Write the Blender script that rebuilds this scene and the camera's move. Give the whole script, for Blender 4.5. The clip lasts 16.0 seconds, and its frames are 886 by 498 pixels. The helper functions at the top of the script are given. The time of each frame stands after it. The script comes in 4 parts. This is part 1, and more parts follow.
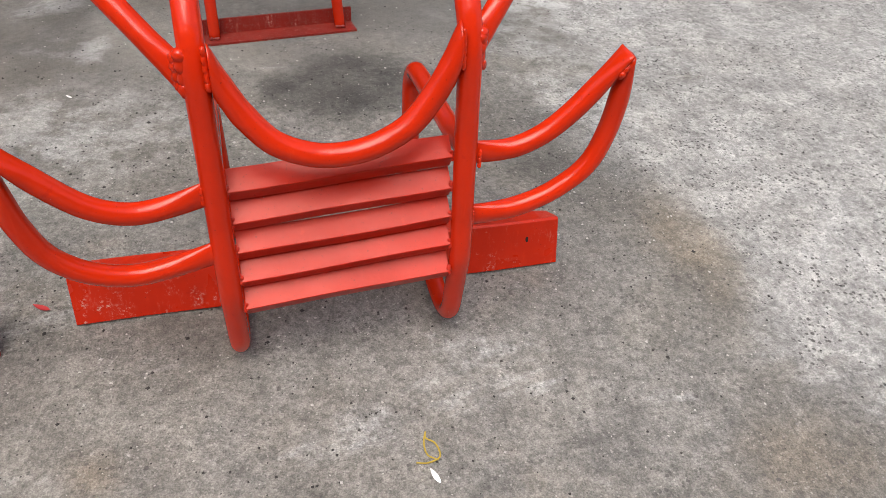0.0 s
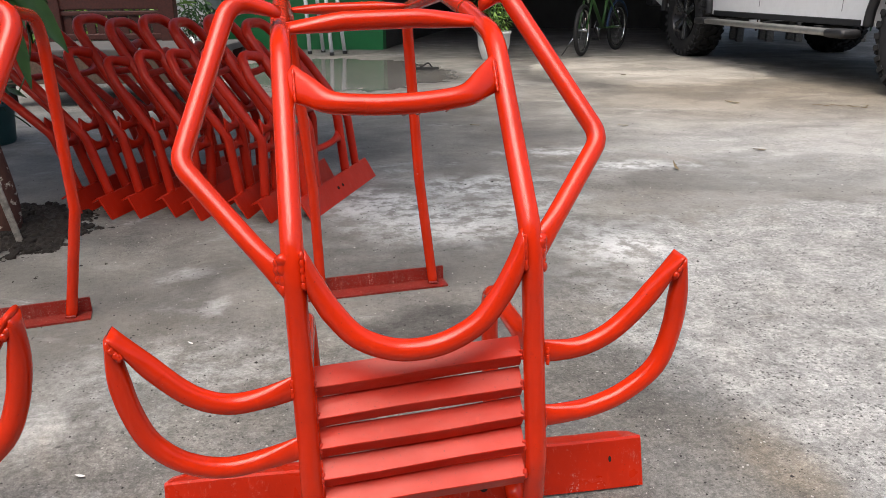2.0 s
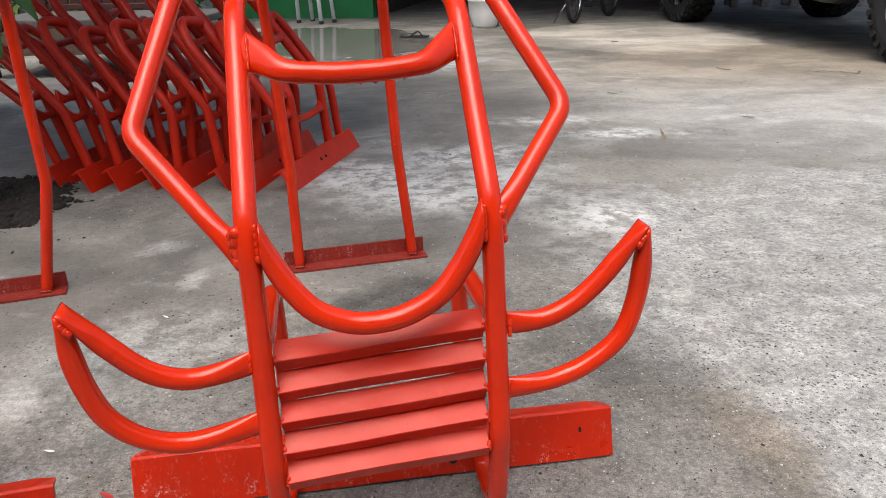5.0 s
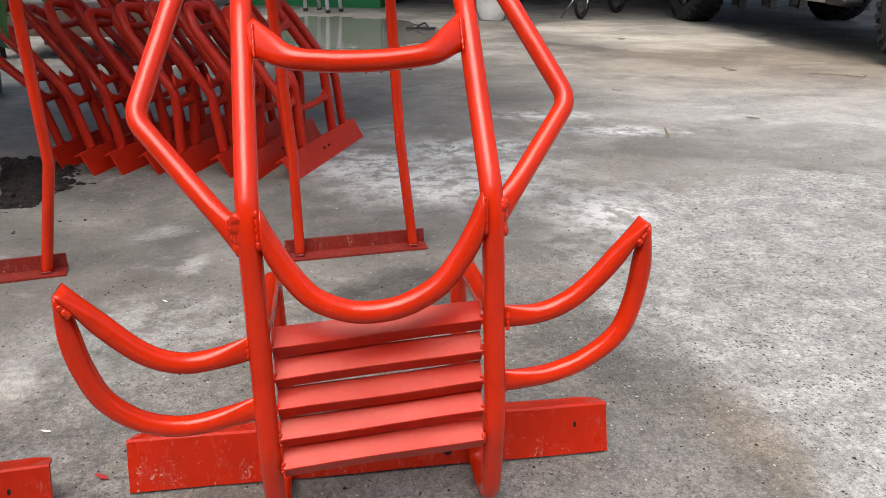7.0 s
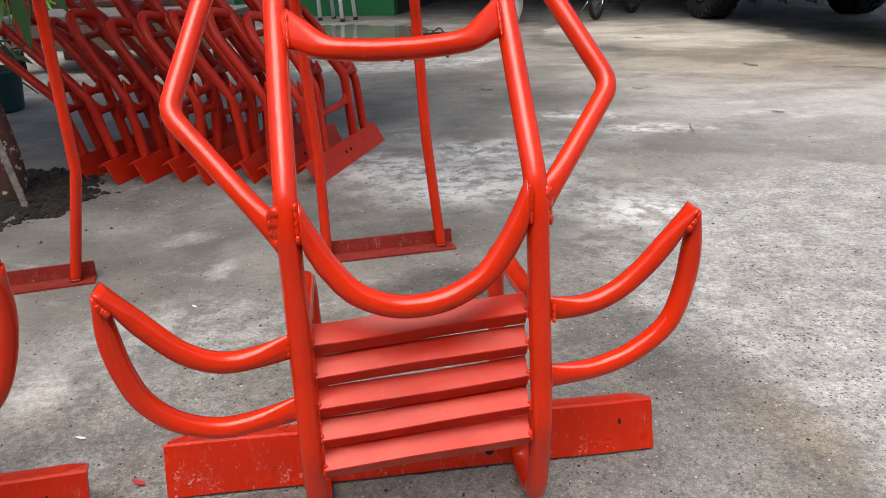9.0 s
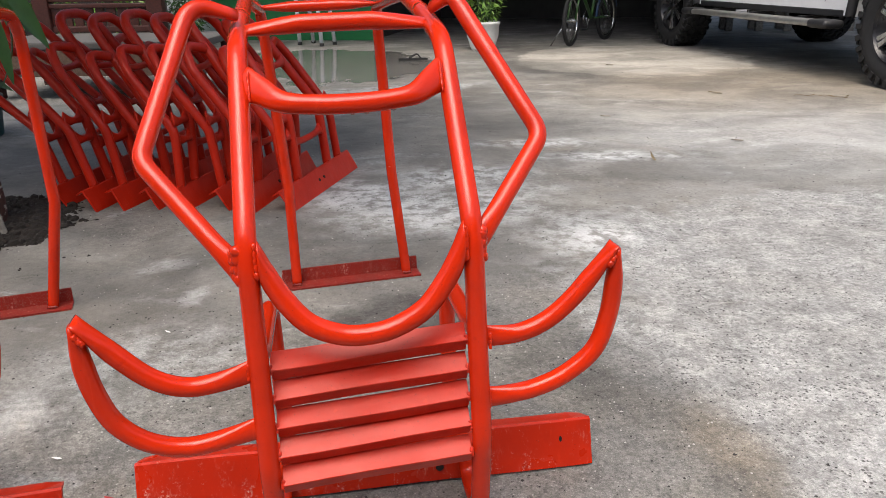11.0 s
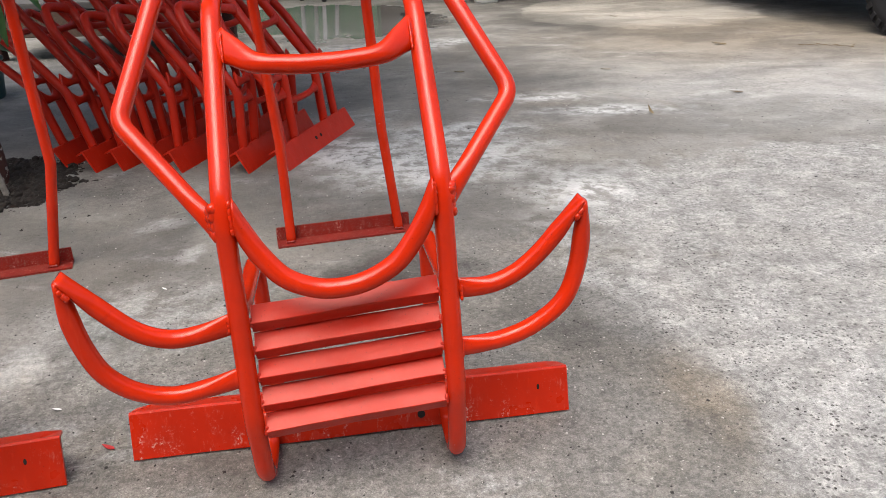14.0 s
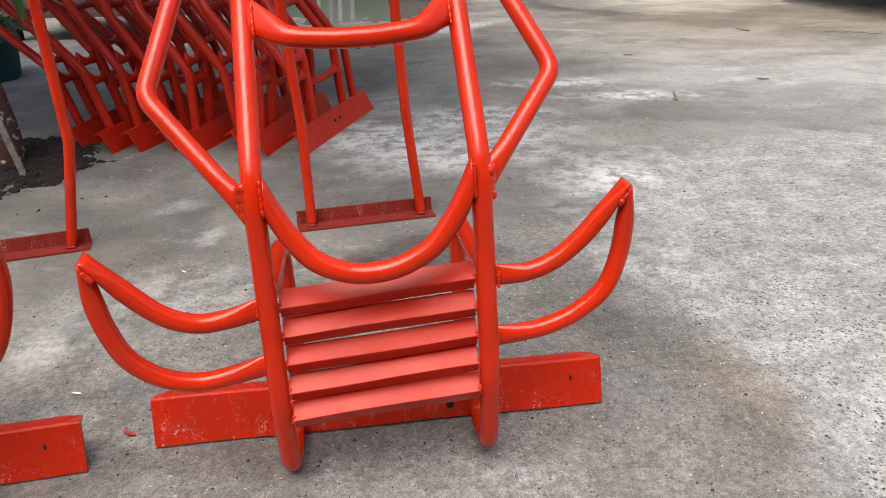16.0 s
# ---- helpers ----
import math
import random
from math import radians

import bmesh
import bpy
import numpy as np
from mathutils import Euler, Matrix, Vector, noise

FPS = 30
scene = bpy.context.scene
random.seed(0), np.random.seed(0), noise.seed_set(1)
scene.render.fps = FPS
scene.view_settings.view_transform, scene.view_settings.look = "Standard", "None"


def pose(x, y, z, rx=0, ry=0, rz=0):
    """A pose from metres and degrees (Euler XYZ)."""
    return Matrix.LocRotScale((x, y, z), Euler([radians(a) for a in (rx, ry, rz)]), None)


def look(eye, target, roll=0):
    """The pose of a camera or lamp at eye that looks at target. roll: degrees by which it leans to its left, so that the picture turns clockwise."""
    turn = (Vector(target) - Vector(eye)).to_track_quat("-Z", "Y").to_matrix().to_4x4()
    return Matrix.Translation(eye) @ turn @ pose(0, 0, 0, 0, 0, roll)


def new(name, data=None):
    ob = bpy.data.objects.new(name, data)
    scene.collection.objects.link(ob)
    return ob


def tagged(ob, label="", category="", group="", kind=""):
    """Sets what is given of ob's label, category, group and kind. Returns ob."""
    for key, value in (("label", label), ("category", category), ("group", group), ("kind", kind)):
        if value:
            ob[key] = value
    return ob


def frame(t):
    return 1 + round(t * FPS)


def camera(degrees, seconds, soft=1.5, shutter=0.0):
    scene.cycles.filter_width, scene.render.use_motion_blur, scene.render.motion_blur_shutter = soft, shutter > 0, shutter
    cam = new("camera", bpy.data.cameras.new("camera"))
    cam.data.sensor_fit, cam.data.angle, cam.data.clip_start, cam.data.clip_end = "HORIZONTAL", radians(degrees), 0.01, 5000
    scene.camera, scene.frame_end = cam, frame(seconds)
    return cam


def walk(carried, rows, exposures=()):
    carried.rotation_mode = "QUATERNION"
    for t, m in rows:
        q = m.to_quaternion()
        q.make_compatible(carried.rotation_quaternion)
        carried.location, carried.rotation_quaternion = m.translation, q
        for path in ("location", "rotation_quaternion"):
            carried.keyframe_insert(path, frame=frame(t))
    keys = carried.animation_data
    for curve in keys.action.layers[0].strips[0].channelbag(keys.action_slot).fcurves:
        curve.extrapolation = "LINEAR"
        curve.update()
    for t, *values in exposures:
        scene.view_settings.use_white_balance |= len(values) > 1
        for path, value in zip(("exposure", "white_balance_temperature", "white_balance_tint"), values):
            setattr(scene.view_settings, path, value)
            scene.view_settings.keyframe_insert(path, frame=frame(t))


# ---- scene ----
cam = camera(61.0, 16.0, soft=0.55)
PATH = [
    (0, (-0.110, -0.824, 0.819), (0.372, 0.607, -0.492), 5.4),
    (0.5, (-0.097, -0.879, 0.649), (0.354, 0.749, -0.422), 5.0),
    (0.7, (-0.095, -0.877, 0.651), (0.336, 0.808, -0.337), 4.6),
    (0.9, (-0.106, -0.89, 0.677), (0.31, 0.834, -0.248), 3.2),
    (1, (-0.103, -0.898, 0.69), (0.287, 0.859, -0.182), 3.1),
    (1.2, (-0.101, -0.908, 0.715), (0.26, 0.892, -0.078), 1.7),
    (1.3, (-0.103, -0.916, 0.725), (0.245, 0.9, -0.036), 0.7),
    (1.5, (-0.105, -0.934, 0.759), (0.218, 0.915, 0.066), -0.2),
    (1.8, (-0.102, -0.942, 0.767), (0.195, 0.926, 0.116), -0.9),
    (2, (-0.096, -0.947, 0.764), (0.185, 0.917, 0.096), -0.7),
    (2.5, (-0.084, -0.925, 0.728), (0.186, 0.902, -0.039), 0.5),
    (3, (-0.08, -0.937, 0.742), (0.193, 0.899, -0.003), 0.0),
    (3.5, (-0.073, -0.941, 0.758), (0.205, 0.91, 0.056), -1.2),
    (4, (-0.052, -0.94, 0.763), (0.233, 0.915, 0.074), -2.1),
    (4.5, (-0.052, -0.943, 0.765), (0.238, 0.906, 0.06), -1.9),
    (4.7, (-0.051, -0.94, 0.763), (0.237, 0.903, 0.042), -1.6),
    (6.8, (-0.045, -0.937, 0.747), (0.244, 0.885, -0.027), 0.6),
    (7, (-0.049, -0.941, 0.758), (0.233, 0.888, -0.001), 0.5),
    (7.5, (-0.045, -0.94, 0.762), (0.213, 0.904, 0.032), -0.1),
    (8, (-0.047, -0.935, 0.755), (0.189, 0.914, 0.03), -0.5),
    (8.5, (-0.072, -0.924, 0.737), (0.158, 0.921, 0.0), -0.9),
    (9, (-0.077, -0.919, 0.731), (0.162, 0.923, -0.01), -1.3),
    (9.5, (-0.038, -0.914, 0.764), (0.214, 0.934, 0.044), -1.8),
    (9.7, (-0.046, -0.92, 0.763), (0.221, 0.933, 0.057), -1.7),
    (11.8, (-0.026, -1.05, 0.798), (0.261, 0.805, 0.105), -0.7),
    (12, (-0.021, -1.054, 0.799), (0.259, 0.796, 0.092), -0.8),
    (12.5, (-0.018, -1.059, 0.796), (0.251, 0.78, 0.058), -0.9),
    (13, (-0.01, -1.053, 0.791), (0.251, 0.777, 0.027), -1.3),
    (13.5, (-0.007, -1.045, 0.792), (0.252, 0.776, 0.008), -1.6),
    (14, (0.007, -1.048, 0.792), (0.259, 0.768, -0.008), -1.9),
    (14.5, (-0.008, -1.048, 0.79), (0.23, 0.763, -0.024), -2.0),
    (15, (-0.02, -1.055, 0.793), (0.199, 0.754, -0.03), -2.0),
    (15.5, (-0.03, -1.023, 0.774), (0.182, 0.784, -0.055), -1.8),
    (16, (-0.023, -1.005, 0.773), (0.2, 0.801, -0.058), -1.5),
]
walk(cam, [(t, look(eye, target, roll)) for t, eye, target, roll in PATH], exposures=[(0.0, 0.52), (0.9, 0.64), (16.0, 0.64)])

# ---- world and light ----
world = bpy.data.worlds.new("sky")
scene.world = world
world.use_nodes = True
wn = world.node_tree.nodes
sky = wn.new("ShaderNodeTexSky")
sky.sky_type, sky.sun_disc = "NISHITA", False
sky.sun_elevation, sky.sun_rotation = radians(66), radians(205)
sky.air_density, sky.dust_density = 1.0, 6.0
wn["Background"].inputs["Strength"].default_value = 0.15
world.node_tree.links.new(sky.outputs["Color"], wn["Background"].inputs["Color"])

sun_data = bpy.data.lights.new("sun", "SUN")
sun_data.energy, sun_data.angle, sun_data.color = 1.55, radians(50), (1.0, 0.97, 0.92)
sun = new("sun", sun_data)
sun.matrix_world = look((-1.5, -3.2, 8), (0, 0, 0))

# ---- materials ----


class Nodes:
    """A short way to wire a node material."""

    def __init__(self, name):
        self.m = bpy.data.materials.new(name)
        self.m.use_nodes = True
        self.t = self.m.node_tree
        self.bsdf = self.t.nodes["Principled BSDF"]
        self.pos = self.t.nodes.new("ShaderNodeTexCoord").outputs["Object"]

    def put(self, socket, value):
        if isinstance(value, bpy.types.NodeSocket):
            self.t.links.new(value, socket)
        elif isinstance(value, (tuple, list)) and len(value) == 3 and socket.type == "RGBA":
            socket.default_value = (*value, 1)
        else:
            socket.default_value = value

    def set(self, **kw):
        for k, v in kw.items():
            self.put(self.bsdf.inputs[k.replace("_", " ")], v)
        return self

    def world_pos(self):
        self.pos = self.t.nodes.new("ShaderNodeNewGeometry").outputs["Position"]
        return self

    def noise(self, scale, detail=4.0, rough=0.55, vec=None, distort=0.0):
        n = self.t.nodes.new("ShaderNodeTexNoise")
        self.put(n.inputs["Vector"], vec or self.pos)
        for k, v in (("Scale", scale), ("Detail", detail), ("Roughness", rough), ("Distortion", distort)):
            n.inputs[k].default_value = v
        return n.outputs["Fac"]

    def voronoi(self, scale, vec=None, feature="F1"):
        n = self.t.nodes.new("ShaderNodeTexVoronoi")
        n.feature, n.voronoi_dimensions = feature, "2D"
        self.put(n.inputs["Vector"], vec or self.pos)
        n.inputs["Scale"].default_value = scale
        return n.outputs["Distance"]

    def dots(self, scale, fewer=0.5, size=0.3, wob=None, vec=None):
        """Scattered spots, each of its own size; most cells stay empty."""
        n = self.t.nodes.new("ShaderNodeTexVoronoi")
        n.voronoi_dimensions = "2D"
        self.put(n.inputs["Vector"], vec or self.pos)
        n.inputs["Scale"].default_value = scale
        sep = self.t.nodes.new("ShaderNodeSeparateColor")
        self.put(sep.inputs[0], n.outputs["Color"])
        r = self.ramp(sep.outputs[0], fewer, 1.0, 0.0, size)
        d = self.math("ADD", n.outputs["Distance"], wob) if wob else n.outputs["Distance"]
        return self.ramp(self.math("SUBTRACT", r, d), 0.0, 0.07)

    def ramp(self, fac, lo, hi, a=0.0, b=1.0):
        n = self.t.nodes.new("ShaderNodeMapRange")
        n.interpolation_type = "SMOOTHSTEP"
        for k, v in (("Value", fac), ("From Min", lo), ("From Max", hi), ("To Min", a), ("To Max", b)):
            self.put(n.inputs[k], v)
        return n.outputs["Result"]

    def mix(self, fac, a, b, blend="MIX"):
        n = self.t.nodes.new("ShaderNodeMix")
        n.data_type, n.blend_type = "RGBA", blend
        self.put(n.inputs["Factor"], fac)
        self.put(n.inputs[6], a)
        self.put(n.inputs[7], b)
        return n.outputs[2]

    def math(self, op, a, b=0.0):
        n = self.t.nodes.new("ShaderNodeMath")
        n.operation = op
        self.put(n.inputs[0], a)
        self.put(n.inputs[1], b)
        return n.outputs[0]

    def scaled(self, x, y, z):
        n = self.t.nodes.new("ShaderNodeMapping")
        self.put(n.inputs["Vector"], self.pos)
        n.inputs["Scale"].default_value = (x, y, z)
        return n.outputs["Vector"]

    def patch(self, cx, cy, rx, ry, turn=0.0, soft=0.5, wob=0.35, wscale=3.0, rag=0.6):
        """A ragged oval mask on the ground: 1 inside, 0 outside."""
        n = self.t.nodes.new("ShaderNodeMapping")
        n.vector_type = "TEXTURE"
        self.put(n.inputs["Vector"], self.pos)
        n.inputs["Location"].default_value = (cx, cy, 0)
        n.inputs["Rotation"].default_value = (0, 0, radians(turn))
        n.inputs["Scale"].default_value = (rx, ry, 1e3)
        ln = self.t.nodes.new("ShaderNodeVectorMath")
        ln.operation = "LENGTH"
        self.put(ln.inputs[0], n.outputs["Vector"])
        d = self.math("ADD", ln.outputs["Value"], self.math("MULTIPLY", self.math("SUBTRACT", self.noise(wscale, 6, rag), 0.5), 2 * wob))
        return self.ramp(d, 1.0 - soft, 1.0 + soft * 0.4, 1.0, 0.0)

    def bump(self, height, strength=0.3, dist=0.01):
        n = self.t.nodes.new("ShaderNodeBump")
        n.inputs["Strength"].default_value, n.inputs["Distance"].default_value = strength, dist
        self.put(n.inputs["Height"], height)
        self.put(self.bsdf.inputs["Normal"], n.outputs["Normal"])
        return self

    def rand(self):
        return self.t.nodes.new("ShaderNodeObjectInfo").outputs["Random"]


def red_paint(name, flecks=0.0, dull=0.0, colour=(0.57, 0.023, 0.003), chips=0.5, haze=0.0, low=None):
    """Brushed-on orange-red enamel on steel: sags, pits, dust and chips."""
    n = Nodes(name)
    big = n.noise(9, 4)
    col = n.mix(n.ramp(big, 0.35, 0.7), colour, tuple(c * 0.84 for c in colour))
    col = n.mix(n.ramp(n.noise(38, 4, 0.7), 0.62, 0.74, 0, 0.35), col, (0.33, 0.012, 0.006))
    # thin coat along brush marks
    col = n.mix(n.ramp(n.noise(1.0, 5, 0.7, n.scaled(60, 60, 7)), 0.58, 0.72, 0, 0.30), col, (0.66, 0.045, 0.012))
    # pits and stuck dirt
    pit = n.math("MULTIPLY", n.ramp(n.noise(330, 2, 0.6), 0.70, 0.75), n.ramp(n.noise(13, 3), 0.42, 0.60, 0.25, 1.0))
    col = n.mix(n.math("MULTIPLY", pit, 0.85), col, (0.05, 0.014, 0.010))
    chip = n.math("MULTIPLY", n.ramp(n.noise(120, 3, 0.7), 0.70, 0.73), n.ramp(n.noise(7, 2), 0.52, 0.62))
    col = n.mix(n.math("MULTIPLY", chip, chips), col, (0.42, 0.30, 0.26))
    rough = n.ramp(big, 0.3, 0.75, 0.15 + 0.8 * dull, 0.24 + 0.8 * dull)
    if haze:
        film = n.ramp(n.noise(5, 5, 0.65, n.scaled(1, 1, 4)), 0.40, 0.68, 0.0, haze)
        col = n.mix(film, col, (0.46, 0.20, 0.17))
        col = n.mix(n.ramp(n.noise(210, 3, 0.7), 0.66, 0.70, 0, 0.7), col, (0.12, 0.02, 0.015))
        rough = n.math("ADD", rough, n.math("MULTIPLY", film, 0.35))
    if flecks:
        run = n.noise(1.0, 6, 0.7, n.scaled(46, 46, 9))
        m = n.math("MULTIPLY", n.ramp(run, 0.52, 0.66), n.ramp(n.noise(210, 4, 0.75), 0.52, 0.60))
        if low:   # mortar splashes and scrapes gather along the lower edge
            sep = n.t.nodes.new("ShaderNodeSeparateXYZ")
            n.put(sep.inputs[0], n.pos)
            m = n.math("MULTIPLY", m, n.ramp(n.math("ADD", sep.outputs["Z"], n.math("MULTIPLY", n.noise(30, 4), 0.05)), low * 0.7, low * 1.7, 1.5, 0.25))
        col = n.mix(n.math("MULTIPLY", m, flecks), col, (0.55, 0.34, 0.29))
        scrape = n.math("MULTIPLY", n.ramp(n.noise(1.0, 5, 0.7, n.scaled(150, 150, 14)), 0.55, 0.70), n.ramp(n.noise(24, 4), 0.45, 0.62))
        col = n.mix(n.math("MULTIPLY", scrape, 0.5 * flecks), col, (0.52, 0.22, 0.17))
    if dull > 0.25:
        speck = n.ramp(n.noise(420, 3, 0.7), 0.56, 0.62)
        col = n.mix(n.math("MULTIPLY", speck, 0.8 * flecks), col, (0.20, 0.14, 0.11))
    n.set(Base_Color=col, Roughness=rough, Specular_IOR_Level=0.20 if haze else 0.26, Coat_Weight=0.18 if dull < 0.05 else 0.0, Coat_Roughness=0.03)
    sag = n.math("ADD", n.math("MULTIPLY", n.noise(26, 2), 1.0), n.math("MULTIPLY", n.noise(75, 3), 0.35))
    h = n.math("ADD", sag, n.math("MULTIPLY", n.math("SUBTRACT", n.noise(260, 2), pit), 0.06))
    return n.bump(h, 0.20, 0.006).m


RED = red_paint("red_enamel")
RED_SLAT = red_paint("red_enamel_dusty", 0.0, 0.16, (0.51, 0.021, 0.007), 0.5, 0.10)
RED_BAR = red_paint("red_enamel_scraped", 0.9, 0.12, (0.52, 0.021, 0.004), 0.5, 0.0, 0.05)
RED_FOOT = red_paint("red_primer_rusty", 0.85, 0.28, (0.20, 0.012, 0.008))
RED_STACK = red_paint("red_enamel_dull", 0.10, 0.20, (0.48, 0.018, 0.005))


def plain(name, colour, rough=0.6, metal=0.0, vary=0.25, scale=14.0, bump=0.15, **kw):
    n = Nodes(name)
    dark = tuple(c * (1 - vary) for c in colour)
    col = n.mix(n.ramp(n.noise(scale, 6, 0.65), 0.3, 0.72), colour, dark)
    col = n.mix(n.ramp(n.noise(scale * 9, 3), 0.55, 0.75, 0, 0.5 * vary), col, tuple(c * 0.5 for c in colour))
    n.set(Base_Color=col, Roughness=rough, Metallic=metal, **kw)
    return n.bump(n.noise(scale * 6, 4), bump, 0.004).m


def wood(name, colour, rough=0.6):
    n = Nodes(name)
    grain = n.noise(1.0, 6, 0.65, n.scaled(60, 5, 60))
    col = n.mix(n.ramp(grain, 0.3, 0.7), colour, tuple(c * 0.45 for c in colour))
    n.set(Base_Color=col, Roughness=rough)
    return n.bump(grain, 0.3, 0.004).m


def leafy(name, colour, other):
    n = Nodes(name)
    col = n.mix(n.rand(), colour, other)
    col = n.mix(n.ramp(n.noise(30, 3), 0.4, 0.7, 0, 0.5), col, tuple(c * 0.6 for c in colour))
    n.set(Base_Color=col, Roughness=0.45, Subsurface_Weight=0.0)
    return n.m


def concrete():
    """Old yard concrete: cement bloom, damp, darker ovals, brown dust, pores and exposed sand."""
    n = Nodes("yard_concrete").world_pos()
    a, b = n.noise(0.9, 7, 0.62, distort=0.4), n.noise(3.7, 6, 0.68)
    c, f = n.noise(13, 6, 0.72), n.noise(62, 5, 0.72)
    grain, sand = n.noise(150, 4, 0.75), n.noise(420, 2, 0.6)

    def times(col, fac):
        return n.mix(1.0, col, fac, "MULTIPLY")

    col = n.mix(n.ramp(a, 0.34, 0.66), (0.165, 0.156, 0.140), (0.262, 0.254, 0.234))
    col = n.mix(n.ramp(b, 0.44, 0.58, 0, 0.65), col, (0.190, 0.186, 0.178))
    # worn, pitted side of the yard, and paler ground beyond it
    worn = n.patch(1.72, 0.15, 1.16, 1.35, 12, 0.10, 0.34, 2.6, 0.74)
    pale = n.math("MAXIMUM", worn, n.math("MULTIPLY", n.patch(2.4, 2.6, 1.6, 1.5, 0, 0.8, 0.5, 1.4), 0.8))
    col = n.mix(n.math("MULTIPLY", pale, n.ramp(b, 0.30, 0.62, 0.60, 1.0)), col, (0.350, 0.350, 0.343))
    # cement bloom, in drifts
    drift = n.math("MULTIPLY", n.ramp(n.noise(2.1, 7, 0.70, n.scaled(0.8, 1.7, 1.0), 0.9), 0.56, 0.66), 0.40)
    for p in ((0.10, 1.66, 0.24, 0.30, 20, 0.7, 0.8, 6), (0.46, 1.90, 0.32, 0.20, 10, 0.8, 0.8, 6), (1.22, 2.12, 0.36, 0.11, -8, 0.8, 0.9, 7), (0.95, 2.45, 0.30, 0.10, -8, 0.8, 0.9, 7),
              (0.34, 1.52, 0.46, 0.34, 15, 0.95, 0.6, 5), (0.78, 1.10, 0.26, 0.30, 20, 0.95, 0.7, 6), (0.3, 4.3, 0.8, 0.3, 10, 0.8, 0.8, 3)):
        drift = n.math("MAXIMUM", drift, n.math("MULTIPLY", n.patch(*p), 0.90))
    for p in ((-0.45, 0.52, 0.26, 0.20, 0, 0.9, 0.7, 9), (-0.75, 0.35, 0.2, 0.12, 0, 0.9, 0.7, 9), (0.60, 0.80, 0.10, 0.24, 35, 0.9, 0.9, 12), (0.84, 0.27, 0.04, 0.30, 18, 0.9, 0.7, 14), (0.62, 0.52, 0.10, 0.16, 30, 0.9, 0.9, 12)):
        drift = n.math("MAXIMUM", drift, n.math("MULTIPLY", n.patch(*p), 0.42))
    drift = n.math("MULTIPLY", drift, n.ramp(worn, 0.0, 1.0, 1.0, 0.55))
    drift = n.math("MULTIPLY", drift, n.ramp(c, 0.40, 0.56, 0.10, 1.0))
    col = n.mix(drift, col, (0.53, 0.545, 0.55))
    # clean light slab in the distance
    slab = n.patch(2.80, 5.75, 1.05, 1.30, -28, 0.05, 0.35, 1.3)
    rim = n.patch(2.75, 5.65, 1.22, 1.48, -28, 0.25, 0.35, 1.3)
    col = n.mix(n.math("MULTIPLY", rim, 0.45), col, (0.120, 0.114, 0.104))
    col = n.mix(n.math("MULTIPLY", slab, 0.9), col, (0.385, 0.365, 0.328))
    # brown dust
    dust = n.ramp(n.noise(1.3, 6, 0.7, distort=1.0), 0.56, 0.72, 0, 0.40)
    for p in ((0.55, -0.43, 0.13, 0.08, 0, 0.9, 0.9, 12), (-0.33, -0.25, 0.035, 0.04, 0, 0.9, 0.6, 16), (0.62, 0.02, 0.08, 0.16, 0, 0.9, 0.9, 10),
              (3.0, 3.6, 1.9, 1.1, 0, 0.9, 0.5, 2.0), (3.1, 3.6, 1.6, 0.9, 0, 0.9, 0.5, 2.0)):
        dust = n.math("MAXIMUM", dust, n.math("MULTIPLY", n.patch(*p), 0.55))
    sandy = n.patch(3.2, 3.9, 2.0, 1.1, 0, 0.6, 0.5, 1.8)
    dust = n.math("MAXIMUM", dust, n.math("MULTIPLY", sandy, 0.60))
    col = n.mix(dust, col, (0.235, 0.195, 0.145))
    # damp, and set ovals of darker tone, some of them under the guard
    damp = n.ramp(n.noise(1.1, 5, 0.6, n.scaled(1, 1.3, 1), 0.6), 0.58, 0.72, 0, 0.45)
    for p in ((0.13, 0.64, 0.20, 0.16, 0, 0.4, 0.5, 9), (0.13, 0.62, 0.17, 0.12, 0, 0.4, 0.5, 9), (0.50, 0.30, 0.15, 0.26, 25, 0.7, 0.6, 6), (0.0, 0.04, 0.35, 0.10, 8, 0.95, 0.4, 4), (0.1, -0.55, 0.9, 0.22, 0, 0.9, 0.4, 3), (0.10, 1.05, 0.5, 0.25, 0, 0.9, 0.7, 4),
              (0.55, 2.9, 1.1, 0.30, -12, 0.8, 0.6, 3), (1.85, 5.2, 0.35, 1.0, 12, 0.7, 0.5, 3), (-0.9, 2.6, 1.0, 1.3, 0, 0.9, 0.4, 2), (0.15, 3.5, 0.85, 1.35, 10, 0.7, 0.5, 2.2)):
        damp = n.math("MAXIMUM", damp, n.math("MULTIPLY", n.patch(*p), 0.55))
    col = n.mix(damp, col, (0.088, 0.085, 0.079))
    # darkest oval, on the ground below the guard's hood
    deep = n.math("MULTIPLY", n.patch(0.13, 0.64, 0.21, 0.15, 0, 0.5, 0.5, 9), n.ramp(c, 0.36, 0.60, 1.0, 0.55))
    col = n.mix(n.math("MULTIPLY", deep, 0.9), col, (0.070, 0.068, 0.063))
    wet = n.patch(-0.05, 6.2, 1.15, 1.55, 18, 0.35, 0.5, 1.8)
    col = n.mix(n.math("MULTIPLY", wet, 0.7), col, (0.10, 0.10, 0.095))
    # mottling, grain and sand
    calm = n.ramp(worn, 0.1, 0.9, 0.12, 1.0)
    skin = n.math("MAXIMUM", n.patch(0.25, -0.25, 1.5, 1.15, 0, 0.45, 0.35, 2.2), n.math("MULTIPLY", worn, 0.9))   # trowelled skin gone
    skin = n.math("MAXIMUM", skin, n.ramp(n.noise(1.7, 5, 0.6), 0.50, 0.64, 0.22, 0.6))
